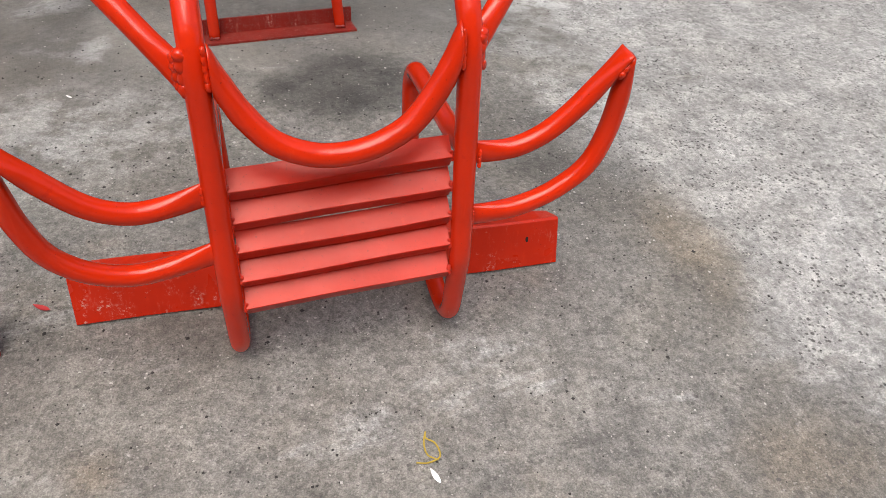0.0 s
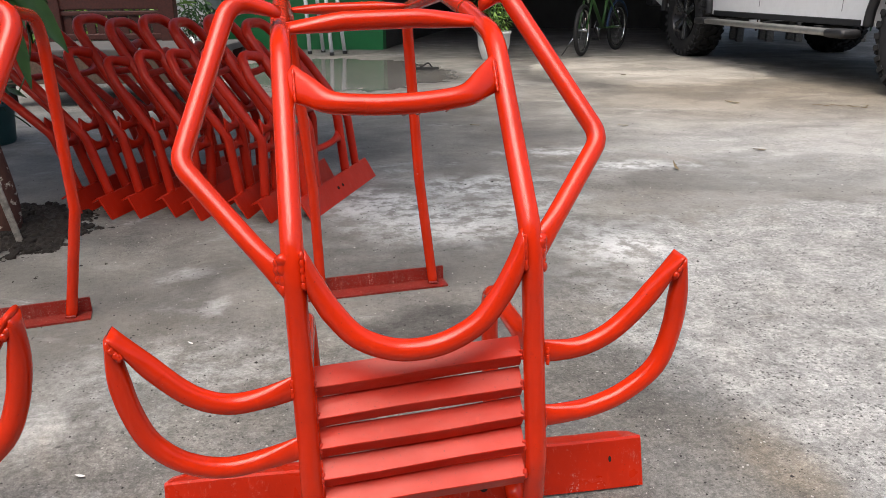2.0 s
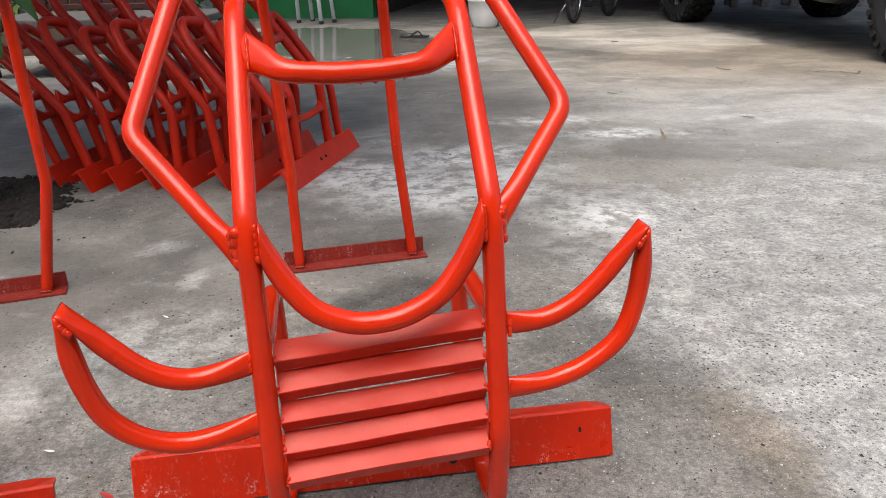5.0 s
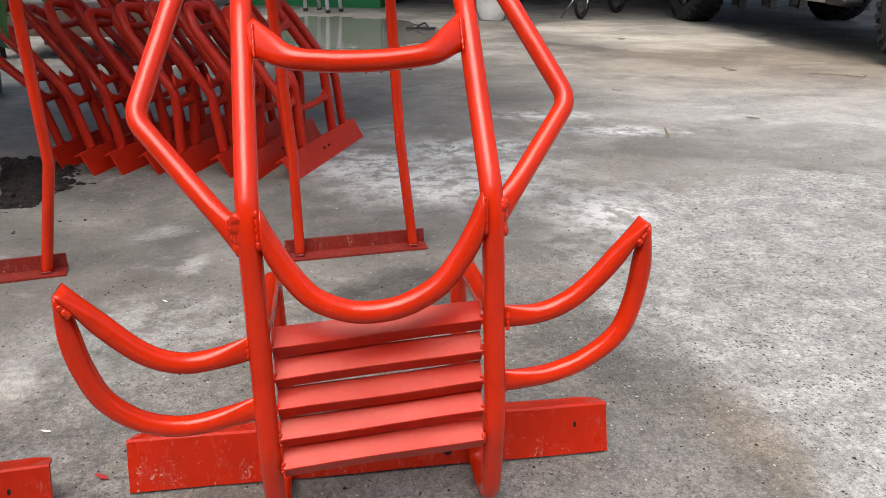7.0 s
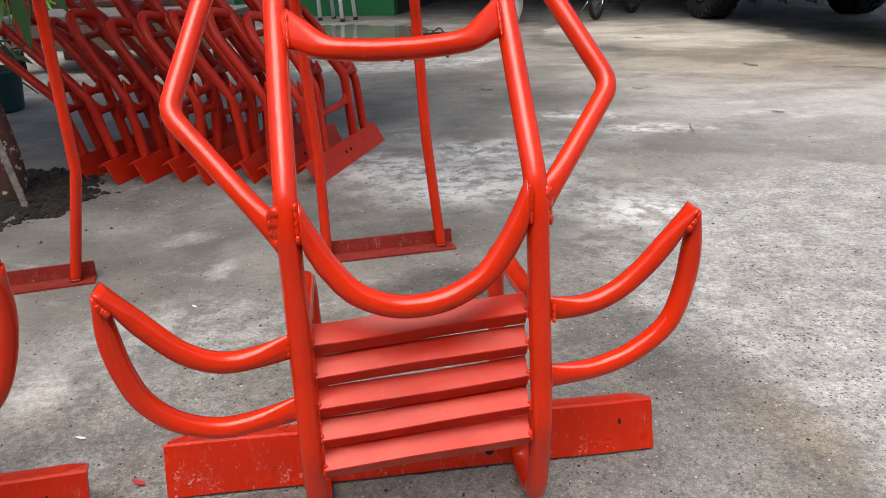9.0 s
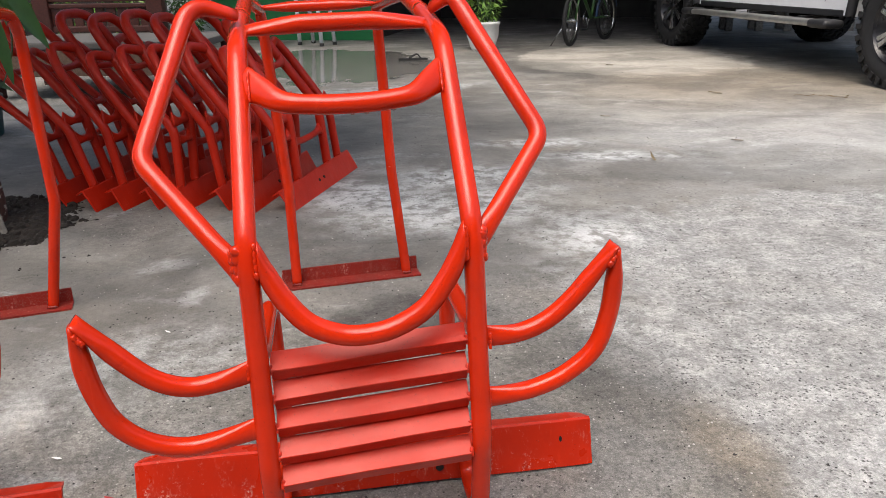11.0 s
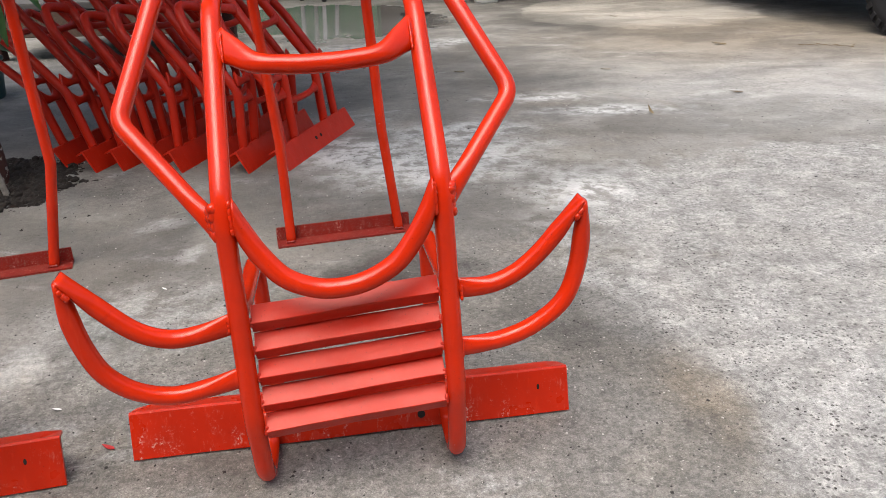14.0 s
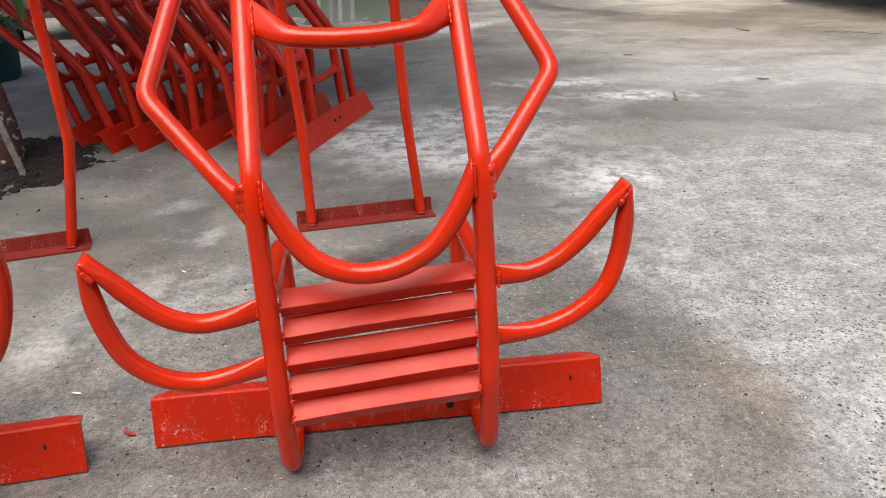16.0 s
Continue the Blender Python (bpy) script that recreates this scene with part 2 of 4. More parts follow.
    cloud = n.noise(1.5, 3.5, 0.5, n.scaled(1.0, 1.35, 1.0), 1.0)
    col = times(col, n.mix(skin, n.ramp(cloud, 0.36, 0.64, 0.72, 1.26), (1.0, 1.0, 1.0)))
    mid = times(n.ramp(c, 0.36, 0.62, 0.86, 1.12), n.ramp(n.noise(6.5, 7, 0.72, distort=0.6), 0.42, 0.58, 0.93, 1.06))
    mid = times(mid, n.ramp(n.noise(34, 6, 0.75, distort=0.8), 0.46, 0.55, 0.91, 1.06))
    col = times(col, n.mix(n.ramp(skin, 0.0, 1.0, 0.35, 1.0), (1.0, 1.0, 1.0), mid))
    rough_f = times(col, n.ramp(f, 0.36, 0.62, 0.74, 1.16))
    col = n.mix(calm, times(col, n.mix(n.ramp(skin, 0.0, 1.0, 0.25, 1.0), (1.0, 1.0, 1.0), n.ramp(f, 0.40, 0.58, 0.80, 1.14))), rough_f)
    fine = times(n.ramp(grain, 0.38, 0.62, 0.82, 1.15), n.ramp(sand, 0.36, 0.66, 0.80, 1.17))
    col = times(col, n.mix(n.ramp(skin, 0.0, 1.0, 0.22, 1.0), (1.0, 1.0, 1.0), fine))
    # crumbs of dark and pale sand in the skin
    wob = n.math("MULTIPLY", n.math("SUBTRACT", n.noise(240, 2), 0.5), 0.5)
    bits, pick = n.math("ADD", n.voronoi(105), wob), n.ramp(n.noise(26, 4, 0.75), 0.50, 0.60)
    col = n.mix(n.math("MULTIPLY", n.dots(120, 0.35, 0.40, wob), n.math("MULTIPLY", n.math("MULTIPLY", pick, skin), n.ramp(calm, 0.1, 1.0, 0.45, 0.85))), col, (0.045, 0.042, 0.040))
    pale_bits = n.math("MULTIPLY", n.ramp(n.math("ADD", n.voronoi(95, n.scaled(1.0, 1.07, 1.0)), wob), 0.09, 0.15, 1.0, 0.0), n.ramp(n.noise(30, 3, 0.7), 0.47, 0.57))
    col = n.mix(n.math("MULTIPLY", n.math("MULTIPLY", pale_bits, skin), 0.32), col, (0.55, 0.53, 0.50))
    col = times(col, (1.0, 0.995, 0.975))
    # flaked skin: ragged islands, one shade up or down
    flake = n.noise(17, 7, 0.78, distort=1.1)
    islands = n.mix(n.ramp(n.noise(4.5, 4, 0.6), 0.48, 0.54), n.ramp(flake, 0.485, 0.505, 0.84, 1.06), n.ramp(flake, 0.52, 0.55, 1.0, 1.16))
    col = times(col, n.mix(n.math("MAXIMUM", n.math("MULTIPLY", worn, 0.9), n.ramp(n.noise(1.4, 4), 0.50, 0.62, 0.10, 0.6)), (1.0, 1.0, 1.0), islands))
    # pores, dense where the skin is worn off
    keep = n.math("MAXIMUM", n.math("MULTIPLY", worn, n.ramp(n.noise(11, 4, 0.7), 0.46, 0.60)), n.ramp(n.noise(6, 3), 0.55, 0.66, 0, 0.7))
    wob = n.math("MULTIPLY", wob, 0.4)
    pores = n.math("MULTIPLY", n.math("MAXIMUM", n.dots(115, 0.45, 0.40, wob), n.dots(78, 0.70, 0.24, wob)), keep)
    col = n.mix(n.math("MULTIPLY", pores, 0.85), col, (0.062, 0.058, 0.054))
    pits = n.math("MULTIPLY", n.dots(30, 0.78, 0.15, wob), n.ramp(n.noise(5, 3, 0.6), 0.44, 0.56, 0.15, 1.0))
    col = n.mix(n.math("MULTIPLY", pits, 0.8), col, (0.07, 0.067, 0.062))
    rough = n.math("SUBTRACT", n.ramp(b, 0.3, 0.7, 0.66, 0.84), n.math("MULTIPLY", damp, 0.25))
    rough = n.mix(n.ramp(wet, 0.25, 0.75), rough, (0.10, 0.10, 0.10))
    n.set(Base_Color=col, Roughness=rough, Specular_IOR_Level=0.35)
    h = n.math("ADD", n.math("MULTIPLY", f, 0.7), n.math("MULTIPLY", grain, 0.5))
    h = n.math("SUBTRACT", n.math("ADD", h, n.math("MULTIPLY", c, 0.8)), n.math("MULTIPLY", n.math("MAXIMUM", pores, n.ramp(bits, 0.10, 0.22, 0.7, 0.0)), 0.8))
    h = n.math("MULTIPLY", h, n.ramp(wet, 0.2, 0.7, 1.0, 0.02))
    return n.bump(h, 0.6, 0.006).m


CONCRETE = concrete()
GREEN_WALL = plain("green_wall_paint", (0.010, 0.16, 0.045), 0.45, scale=3)
WALL_GREY = plain("grey_render", (0.36, 0.35, 0.33), 0.85, scale=5)
# room's shade put into the plaster colour; wall_west wears the same dark
DARK_ROOM = plain("shade_dark_plaster", (0.06, 0.055, 0.05), 0.9, scale=4)
WHITE_POT = plain("white_glazed_pot", (0.72, 0.72, 0.69), 0.35, vary=0.12)
TEAL = plain("teal_plastic", (0.018, 0.075, 0.075), 0.45)
SOIL = plain("soil", (0.022, 0.017, 0.013), 0.95, vary=0.5, scale=40, bump=1.0)
bk = Nodes("mottled_bark")
BARK = bk.set(Base_Color=bk.mix(bk.ramp(bk.noise(38, 4, 0.6), 0.56, 0.62), bk.mix(bk.noise(60, 4), (0.035, 0.014, 0.010), (0.09, 0.035, 0.022)), (0.42, 0.38, 0.31)), Roughness=0.9).bump(bk.noise(90, 4), 0.6, 0.006).m
STAKE = wood("weathered_stake", (0.27, 0.25, 0.22), 0.85)
DARK_WOOD = wood("red_brown_wood", (0.060, 0.016, 0.012), 0.45)
PILLAR_GREY = plain("pillar_paint", (0.52, 0.53, 0.54), 0.7, scale=5)
SLAB = plain("grey_slab", (0.095, 0.090, 0.085), 0.8, scale=6)
BOARD = wood("brown_board", (0.16, 0.10, 0.07), 0.7)
LEAF = leafy("leaf_green", (0.020, 0.070, 0.016), (0.045, 0.11, 0.020))
LEAF_PALE = leafy("leaf_pale", (0.10, 0.24, 0.04), (0.20, 0.34, 0.05))
LEAF_DRY = leafy("leaf_dry", (0.14, 0.09, 0.045), (0.22, 0.17, 0.08))
ALUMINIUM = plain("aluminium", (0.80, 0.82, 0.84), 0.4, 0.1, vary=0.1)
RUBBER = plain("black_rubber", (0.014, 0.014, 0.015), 0.75, scale=30, vary=0.4)
RIM_BLACK = plain("black_alloy", (0.02, 0.02, 0.022), 0.25, 0.3)
RIM_FACE = plain("machined_alloy", (0.75, 0.75, 0.76), 0.25, 1.0, vary=0.1)
CAR_WHITE = plain("white_car_paint", (0.72, 0.73, 0.74), 0.25, vary=0.06, Coat_Weight=0.6)
SEAM = plain("door_gap", (0.16, 0.16, 0.165), 0.6)
CAR_BLACK = plain("black_trim", (0.018, 0.018, 0.02), 0.5)
STEP_METAL = plain("brushed_step", (0.42, 0.42, 0.41), 0.35, 0.8)
GLASS = plain("tinted_glass", (0.01, 0.012, 0.014), 0.05, vary=0.0, bump=0.0)
CHROME = plain("bike_chrome", (0.6, 0.6, 0.6), 0.2, 1.0, vary=0.1)
BIKE_GREEN = plain("bike_green_paint", (0.03, 0.09, 0.02), 0.35)
BIKE_BLUE = plain("bike_blue_paint", (0.02, 0.05, 0.12), 0.35)
YELLOW = plain("yellow_twine", (0.50, 0.36, 0.04), 0.7)
PAPER = plain("white_paper", (0.80, 0.80, 0.78), 0.7, vary=0.08)
RED_CHIP = plain("red_paint_flake", (0.45, 0.03, 0.03), 0.6)
# near-black disc colour, painted in place of the shade inside bolt holes
HOLE = plain("hole_shade", (0.012, 0.008, 0.008), 0.9)
ROOF = plain("roof_sheet", (0.30, 0.30, 0.30), 0.6)
WATER = Nodes("water").set(Base_Color=(1, 1, 1), Roughness=0.02, IOR=1.33, Transmission_Weight=1.0).m

# ---- shapes ----


def mesh_object(name, verts, faces, material, parent=None, label="", smooth=True):
    me = bpy.data.meshes.new(name)
    me.from_pydata([tuple(v) for v in verts], [], [tuple(f) for f in faces])
    me.materials.append(material)
    if smooth:
        me.shade_smooth()
    ob = new(name, me)
    if parent:
        ob.parent = parent
    if label:
        ob["label"] = label
    return ob


def part(name, bm, material, parent, label="", smooth=False):
    """Links a bmesh as one mesh object under a thing or a part."""
    me = bpy.data.meshes.new(name)
    bm.to_mesh(me)
    bm.free()
    me.materials.append(material)
    if smooth:
        me.shade_smooth()
    ob = new(name, me)
    if parent:
        ob.parent = parent
    if label:
        ob["label"] = label
    return ob


def thing(name, label, category, m=None, group="", kind=""):
    ob = new(name)
    ob.empty_display_size = 0.1
    if m is not None:
        ob.matrix_basis = m
    return tagged(ob, label, category, group, kind)


def filleted(points, radius, step=0.012):
    """A polyline with its corners rounded, sampled finely in the bends."""
    pts = [Vector(p) for p in points]
    out = [pts[0]]
    for i in range(1, len(pts) - 1):
        r = radius[i] if isinstance(radius, (list, tuple)) else radius
        a, b, c = pts[i - 1], pts[i], pts[i + 1]
        u, v = (a - b).normalized(), (c - b).normalized()
        ang = math.acos(max(-1, min(1, u.dot(v))))
        if r <= 0 or ang > math.pi - 0.02:
            out.append(b)
            continue
        cut = min(r / math.tan(ang / 2), (a - b).length * 0.49, (c - b).length * 0.49)
        k = max(4, int((math.pi - ang) * 7))
        p, q = b + u * cut, b + v * cut
        for j in range(k + 1):
            t = j / k
            out.append(p * (1 - t) ** 2 + b * 2 * t * (1 - t) + q * t * t)
    out.append(pts[-1])
    return out


def curve_points(points, n=40):
    """A smooth curve through the points (Catmull-Rom)."""
    p = [Vector(q) for q in points]
    p = [p[0] * 2 - p[1]] + p + [p[-1] * 2 - p[-2]]
    out, seg = [], len(p) - 3
    for i in range(seg):
        a, b, c, d = p[i:i + 4]
        k = max(3, n // seg)
        for j in range(k):
            t = j / k
            out.append(0.5 * ((2 * b) + (c - a) * t + (2 * a - 5 * b + 4 * c - d) * t * t + (3 * b - a - 3 * c + d) * t ** 3))
    out.append(p[-2])
    return out


def sweep(path, r, sides=16, flat_start=None, flat_end=None, flat_len=0.05, cap=True, wide=1.42, thin=0.42, cut_start=None, cut_end=None, cut_len=0.10):
    """Tube along a path. flat_*: the direction in which a hammered-flat end is wide. cut_*: normal of the plane to which an end is sawn off."""
    n = len(path)
    run = [0.0]
    for i in range(1, n):
        run.append(run[-1] + (path[i] - path[i - 1]).length)
    total = run[-1]
    verts, faces = [], []
    ref = None
    for i, p in enumerate(path):
        t = (path[min(i + 1, n - 1)] - path[max(i - 1, 0)]).normalized()
        if ref is None:
            ref = t.orthogonal().normalized()
        ref = (ref - t * ref.dot(t)).normalized()
        other = t.cross(ref)
        k, axis = 0.0, None
        for axis_, d in ((flat_start, run[i]), (flat_end, total - run[i])):
            if axis_ is not None and d < flat_len:
                k, axis = (1 - d / flat_len) ** 1.3, Vector(axis_)
        rr = r[i] if isinstance(r, (list, tuple)) else r
        for j in range(sides):
            a = 2 * math.pi * j / sides
            d = ref * math.cos(a) + other * math.sin(a)
            if axis is not None:
                w = (axis - t * axis.dot(t)).normalized()
                th = t.cross(w)
                d = w * d.dot(w) * (1 + (wide - 1) * k) + th * d.dot(th) * (1 + (thin - 1) * k)
            o = d * rr
            for cut, dist in ((cut_start, run[i]), (cut_end, total - run[i])):
                if cut is not None and dist < cut_len:
                    c = Vector(cut)
                    tc = t.dot(c)
                    o = o - t * max(-0.04, min(0.04, o.dot(c) / (tc if abs(tc) > 0.2 else math.copysign(0.2, tc)))) * (1 - dist / cut_len)
            verts.append(p + o)
    for i in range(n - 1):
        for j in range(sides):
            a, b = i * sides + j, i * sides + (j + 1) % sides
            faces.append((a, b, b + sides, a + sides))
    if cap:
        faces.append(tuple(reversed(range(sides))))
        faces.append(tuple(range((n - 1) * sides, n * sides)))
    return verts, faces


def resample(path, step=0.012):
    out = [path[0]]
    for a, b in zip(path, path[1:]):
        k = max(1, int((b - a).length / step))
        out += [a.lerp(b, (j + 1) / k) for j in range(k)]
    return out


def tube(name, path, r, material, parent, label="", **kw):
    v, f = sweep(resample([Vector(p) for p in path]), r, **kw)
    return mesh_object(name, v, f, material, parent, label)


def rod(name, a, b, r, material, parent=None, sides=12, label=""):
    v, f = sweep([Vector(a), Vector(b)], r, sides)
    ob = mesh_object(name, v, f, material, parent, label)
    return ob


def box_bm(size, centre=(0, 0, 0), bevel=0.004, m=None):
    bm = bmesh.new()
    bmesh.ops.create_cube(bm, size=1)
    bmesh.ops.scale(bm, vec=size, verts=bm.verts)
    if bevel:
        bmesh.ops.bevel(bm, geom=bm.edges[:], offset=min(bevel, min(size) * 0.45), segments=2, affect="EDGES", profile=0.6)
    bmesh.ops.translate(bm, vec=centre, verts=bm.verts)
    if m is not None:
        bmesh.ops.transform(bm, matrix=m, verts=bm.verts)
    return bm


def prism_bm(outline, a, b, axis="x", bevel=0.0):
    """Extrudes a closed outline of (p, q) pairs between a and b on the axis."""
    bm = bmesh.new()
    put = {"x": lambda s, p, q: (s, p, q), "y": lambda s, p, q: (p, s, q), "z": lambda s, p, q: (p, q, s)}[axis]
    ring1 = [bm.verts.new(put(a, p, q)) for p, q in outline]
    ring2 = [bm.verts.new(put(b, p, q)) for p, q in outline]
    k = len(outline)
    bm.faces.new(ring1)
    bm.faces.new(list(reversed(ring2)))
    for i in range(k):
        bm.faces.new((ring1[i], ring2[i], ring2[(i + 1) % k], ring1[(i + 1) % k]))
    bmesh.ops.recalc_face_normals(bm, faces=bm.faces)
    if bevel:
        bmesh.ops.bevel(bm, geom=bm.edges[:], offset=bevel, segments=2, affect="EDGES")
    return bm


def lathe_bm(profile, sides=32):
    bm = bmesh.new()
    rings = [[bm.verts.new((r * math.cos(2 * math.pi * j / sides), r * math.sin(2 * math.pi * j / sides), z)) for j in range(sides)] for r, z in profile]
    for a, b in zip(rings, rings[1:]):
        for j in range(sides):
            bm.faces.new((a[j], a[(j + 1) % sides], b[(j + 1) % sides], b[j]))
    bmesh.ops.recalc_face_normals(bm, faces=bm.faces)
    return bm


def weld(parent, a, b, r=0.0048, material=RED, count=9, seed=1):
    """One lumpy run of weld metal."""
    rng = random.Random(seed)
    a, b = Vector(a), Vector(b)
    side = (b - a).orthogonal().normalized()
    n = count * 4
    lump = [rng.uniform(0.75, 1.0) for _ in range(count + 2)]
    path = [a.lerp(b, i / n) + side * r * 0.30 * math.sin(i * 0.9 + seed) * rng.uniform(0.3, 1) for i in range(n + 1)]
    rad = [r * (lump[i // 4] * (1 - i % 4 / 4) + lump[i // 4 + 1] * (i % 4 / 4)) * (0.91 + 0.09 * abs(math.sin(math.pi * i / 4))) * min(1.0, 0.5 + min(i, n - i) * 0.2) for i in range(n + 1)]
    v, f = sweep(path, rad, 8)
    return mesh_object("weld", v, f, material, parent)


# ---- ground ----
def build_ground():
    bm = bmesh.new()
    bmesh.ops.create_grid(bm, x_segments=24, y_segments=24, size=150)
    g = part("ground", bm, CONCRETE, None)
    tagged(g, "worn grey concrete yard with pale bloom, damp and darker patches", "ground", kind="structure")


build_ground()

# ---- the guard frames ----
LEAN = {"front": (0.004, -0.018), "rear": (0.008, -0.062), "tip": 0.038}


def skew(p):
    """The frames were tacked together by eye: a small lean to one side."""
    x, y, z = p
    k = min(1.0, max(0.0, y / 0.9))
    (a, b), (c, d) = LEAN["front"], LEAN["rear"]
    return Vector((x + (a + b * z) * (1 - k) + (c + d * z) * k, y, z + LEAN["tip"] * x * min(1.0, z / 0.12) * (1.0 if z < 0.33 else max(0.25, 1.0 - (z - 0.33) / 0.16))))


def pts(*ps):
    return [skew(p) for p in ps]


def steel_guard(m, label, claws, front, rear, tip, shoulder=0.045, knee=0.0, ear=0.166, heel=0.148):
    g = thing("steel_guard_frame", label, "metal guard", m, group="steel guards standing in the yard")
    r = 0.0138
    LEAN.update(front=front, rear=rear, tip=tip)
    up = (0, 0, 1)
    for s in (-1, 1):
        # front post: hook on the floor, upright, sloped neck, hood, rear shoulder
        zb = 0.019 if s > 0 else 0.0165
        low = [(s * 0.147, 0.004, 0.078), (s * 0.147, -0.004, zb), (s * 0.147, -0.106, zb), (s * 0.146, -0.132, 0.16),
               (s * 0.142, -0.116, 0.47), (s * 0.140, 0.066, 0.694), (s * 0.141, 0.25, 0.722)]
        path = filleted(pts(*low), [0, 0.048, 0.056, 0.1, 0.11, 0.10, 0])
        tube("post", path, r, RED, g, sides=20)
        fy = 0.912 if s > 0 else 0.882
        hood = filleted(pts((s * 0.141, 0.25, 0.722), (s * 0.140, 0.445, 0.744), (s * 0.137, 0.905, 0.705), (s * 0.134 + knee, 0.907, 0.28), (s * heel, fy, 0.006)), [0, 0.02, shoulder, 0.03, 0])
        tube("hood_rail", hood, 0.0130, RED, g, sides=16)
        weld(g, skew((s * heel - 0.012, fy - 0.012, 0.009)), skew((s * heel + 0.012, fy - 0.012, 0.009)), 0.004, RED_FOOT, 6, 3 + s)
        # bent side loop
        loop = filleted(pts((s * 0.151, -0.106, 0.450 if s > 0 else 0.434), (s * 0.266 - 0.006, -0.014, 0.566), (ear if s > 0 else -0.200, 0.118, 0.750), (s * 0.140, 0.138, 0.732)), [0, 0.035, 0.045, 0])
        tube("side_loop", loop, 0.0126, RED, g, flat_start=(0, 0.25, 1), flat_end=(0, 1, 0.2), flat_len=0.06, wide=1.3, thin=0.6, cut_start=(1, 0, 0), cut_len=0.09)
        for k in range(2 if s < 0 else 1):
            weld(g, skew((s * (0.1525 + 0.006 * k), -0.115 + 0.007 * k, 0.474 - 0.006 * k)), skew((s * (0.1525 + 0.006 * k), -0.118 + 0.007 * k, 0.424 + 0.006 * k)), 0.0088 - 0.0015 * k, RED, 7, 7 + s + 5 * k)
        # brace behind the post
        brace = filleted(pts((s * 0.146, -0.105, 0.310), (s * 0.146, 0.150, 0.290), (s * 0.146, 0.152, 0.017)), [0, 0.05, 0])
        tube("brace", brace, 0.0138, RED, g, flat_start=(0, 0, 1))
        # side claw, two bent tubes that meet in a point
        upper, lower = claws[s]
        tube("claw_upper", curve_points(upper), 0.0129, RED, g, flat_start=up, flat_end=(0, 1, 0), flat_len=0.06, wide=1.3, thin=0.28)
        tube("claw_lower", curve_points(lower), 0.0129, RED, g, flat_start=up, flat_end=(0, 1, 0), flat_len=0.06, wide=1.3, thin=0.40)
        tip = Vector(upper[-1])
        weld(g, tip + Vector((-s * 0.012, -0.013, -0.028)), tip + Vector((-s * 0.001, -0.012, -0.012)), 0.005, RED, 5, 11 + s)
        for zz, sd in ((upper[0][2], 1), (lower[0][2], 2)):
            weld(g, (s * 0.1585, -0.130, zz + 0.012), (s * 0.1585, -0.132, zz - 0.012), 0.0028, RED, 6, 20 + sd)
    # deep curved tube above the slats
    deep = curve_points(pts((-0.128, -0.121, 0.453), (-0.117, -0.123, 0.430), (-0.101, -0.127, 0.403), (-0.074, -0.133, 0.372), (-0.036, -0.136, 0.353),
                            (0, -0.137, 0.348), (0.036, -0.136, 0.353), (0.074, -0.133, 0.372), (0.101, -0.127, 0.403), (0.117, -0.123, 0.430), (0.129, -0.119, 0.456)), 60)
    tube("curved_tube", deep, 0.0139, RED, g, flat_start=(0, 1, -0.3), flat_end=(0, 1, -0.3), flat_len=0.05, wide=1.1, thin=0.85, sides=20, cut_start=(1, 0, 0), cut_end=(1, 0, 0), cut_len=0.10)
    for s in (-1, 1):
        weld(g, skew((s * 0.131, -0.126, 0.480)), skew((s * 0.131, -0.131, 0.434)), 0.0036, RED, 9, 31 + s)
    # shallow cross tube between the sloped necks
    arch = curve_points(pts((-0.137, 0.029, 0.652), (-0.114, 0.012, 0.642), (-0.085, -0.008, 0.629), (-0.040, -0.013, 0.624), (0, -0.014, 0.623),
                            (0.040, -0.013, 0.624), (0.085, -0.008, 0.629), (0.114, 0.012, 0.642), (0.137, 0.029, 0.652)), 56)
    tube("cross_tube", arch, 0.0133, RED, g, flat_start=(0, 0.5, 1), flat_end=(0, 0.5, 1), flat_len=0.085, wide=1.75, thin=0.45, sides=20)
    for s in (-1, 1):
        weld(g, skew((s * 0.127, 0.022, 0.668)), skew((s * 0.127, 0.000, 0.630)), 0.0022, RED, 8, 41 + s)
    tube("hood_cross_tube", pts((-0.136, 0.15, 0.709), (-0.05, 0.15, 0.716), (0.05, 0.15, 0.716), (0.136, 0.15, 0.709)), 0.0135, RED, g,
         flat_start=(0, 1, 0.3), flat_end=(0, 1, 0.3), flat_len=0.08, wide=1.1, thin=0.5)
    tube("rear_cross_tube", pts((-0.130, 0.86, 0.712), (0.130, 0.86, 0.712)), 0.0125, RED, g, flat_start=(0, 1, 0), flat_end=(0, 1, 0), flat_len=0.07, wide=1.2)
    # hanging water drops
    for x, y, z in ((0.004, -0.016, 0.6105), (0.022, -0.016, 0.6105), (0.058, -0.013, 0.6120)):
        bm = bmesh.new()
        bmesh.ops.create_icosphere(bm, subdivisions=2, radius=0.0032)
        bmesh.ops.scale(bm, vec=(1, 1, 0.8), verts=bm.verts)
        bmesh.ops.translate(bm, vec=skew((x, y, z)), verts=bm.verts)
        part("water_drop", bm, WATER, g, "clear hanging water drop", smooth=True)
    # five slats of angle iron, edge forward
    for i in range(5):
        z = 0.3080 - 0.0411 * i
        y = -0.120 - 0.0055 * i
        tilt = (-0.02, 0.02, -0.03, 0.03, 0.01)[i]
        sec = [(0.0, 0.0), (0.0235, 0.0174), (0.0255, 0.0146), (0.0035, -0.0020), (0.0150, -0.0190), (0.0120, -0.0200)]
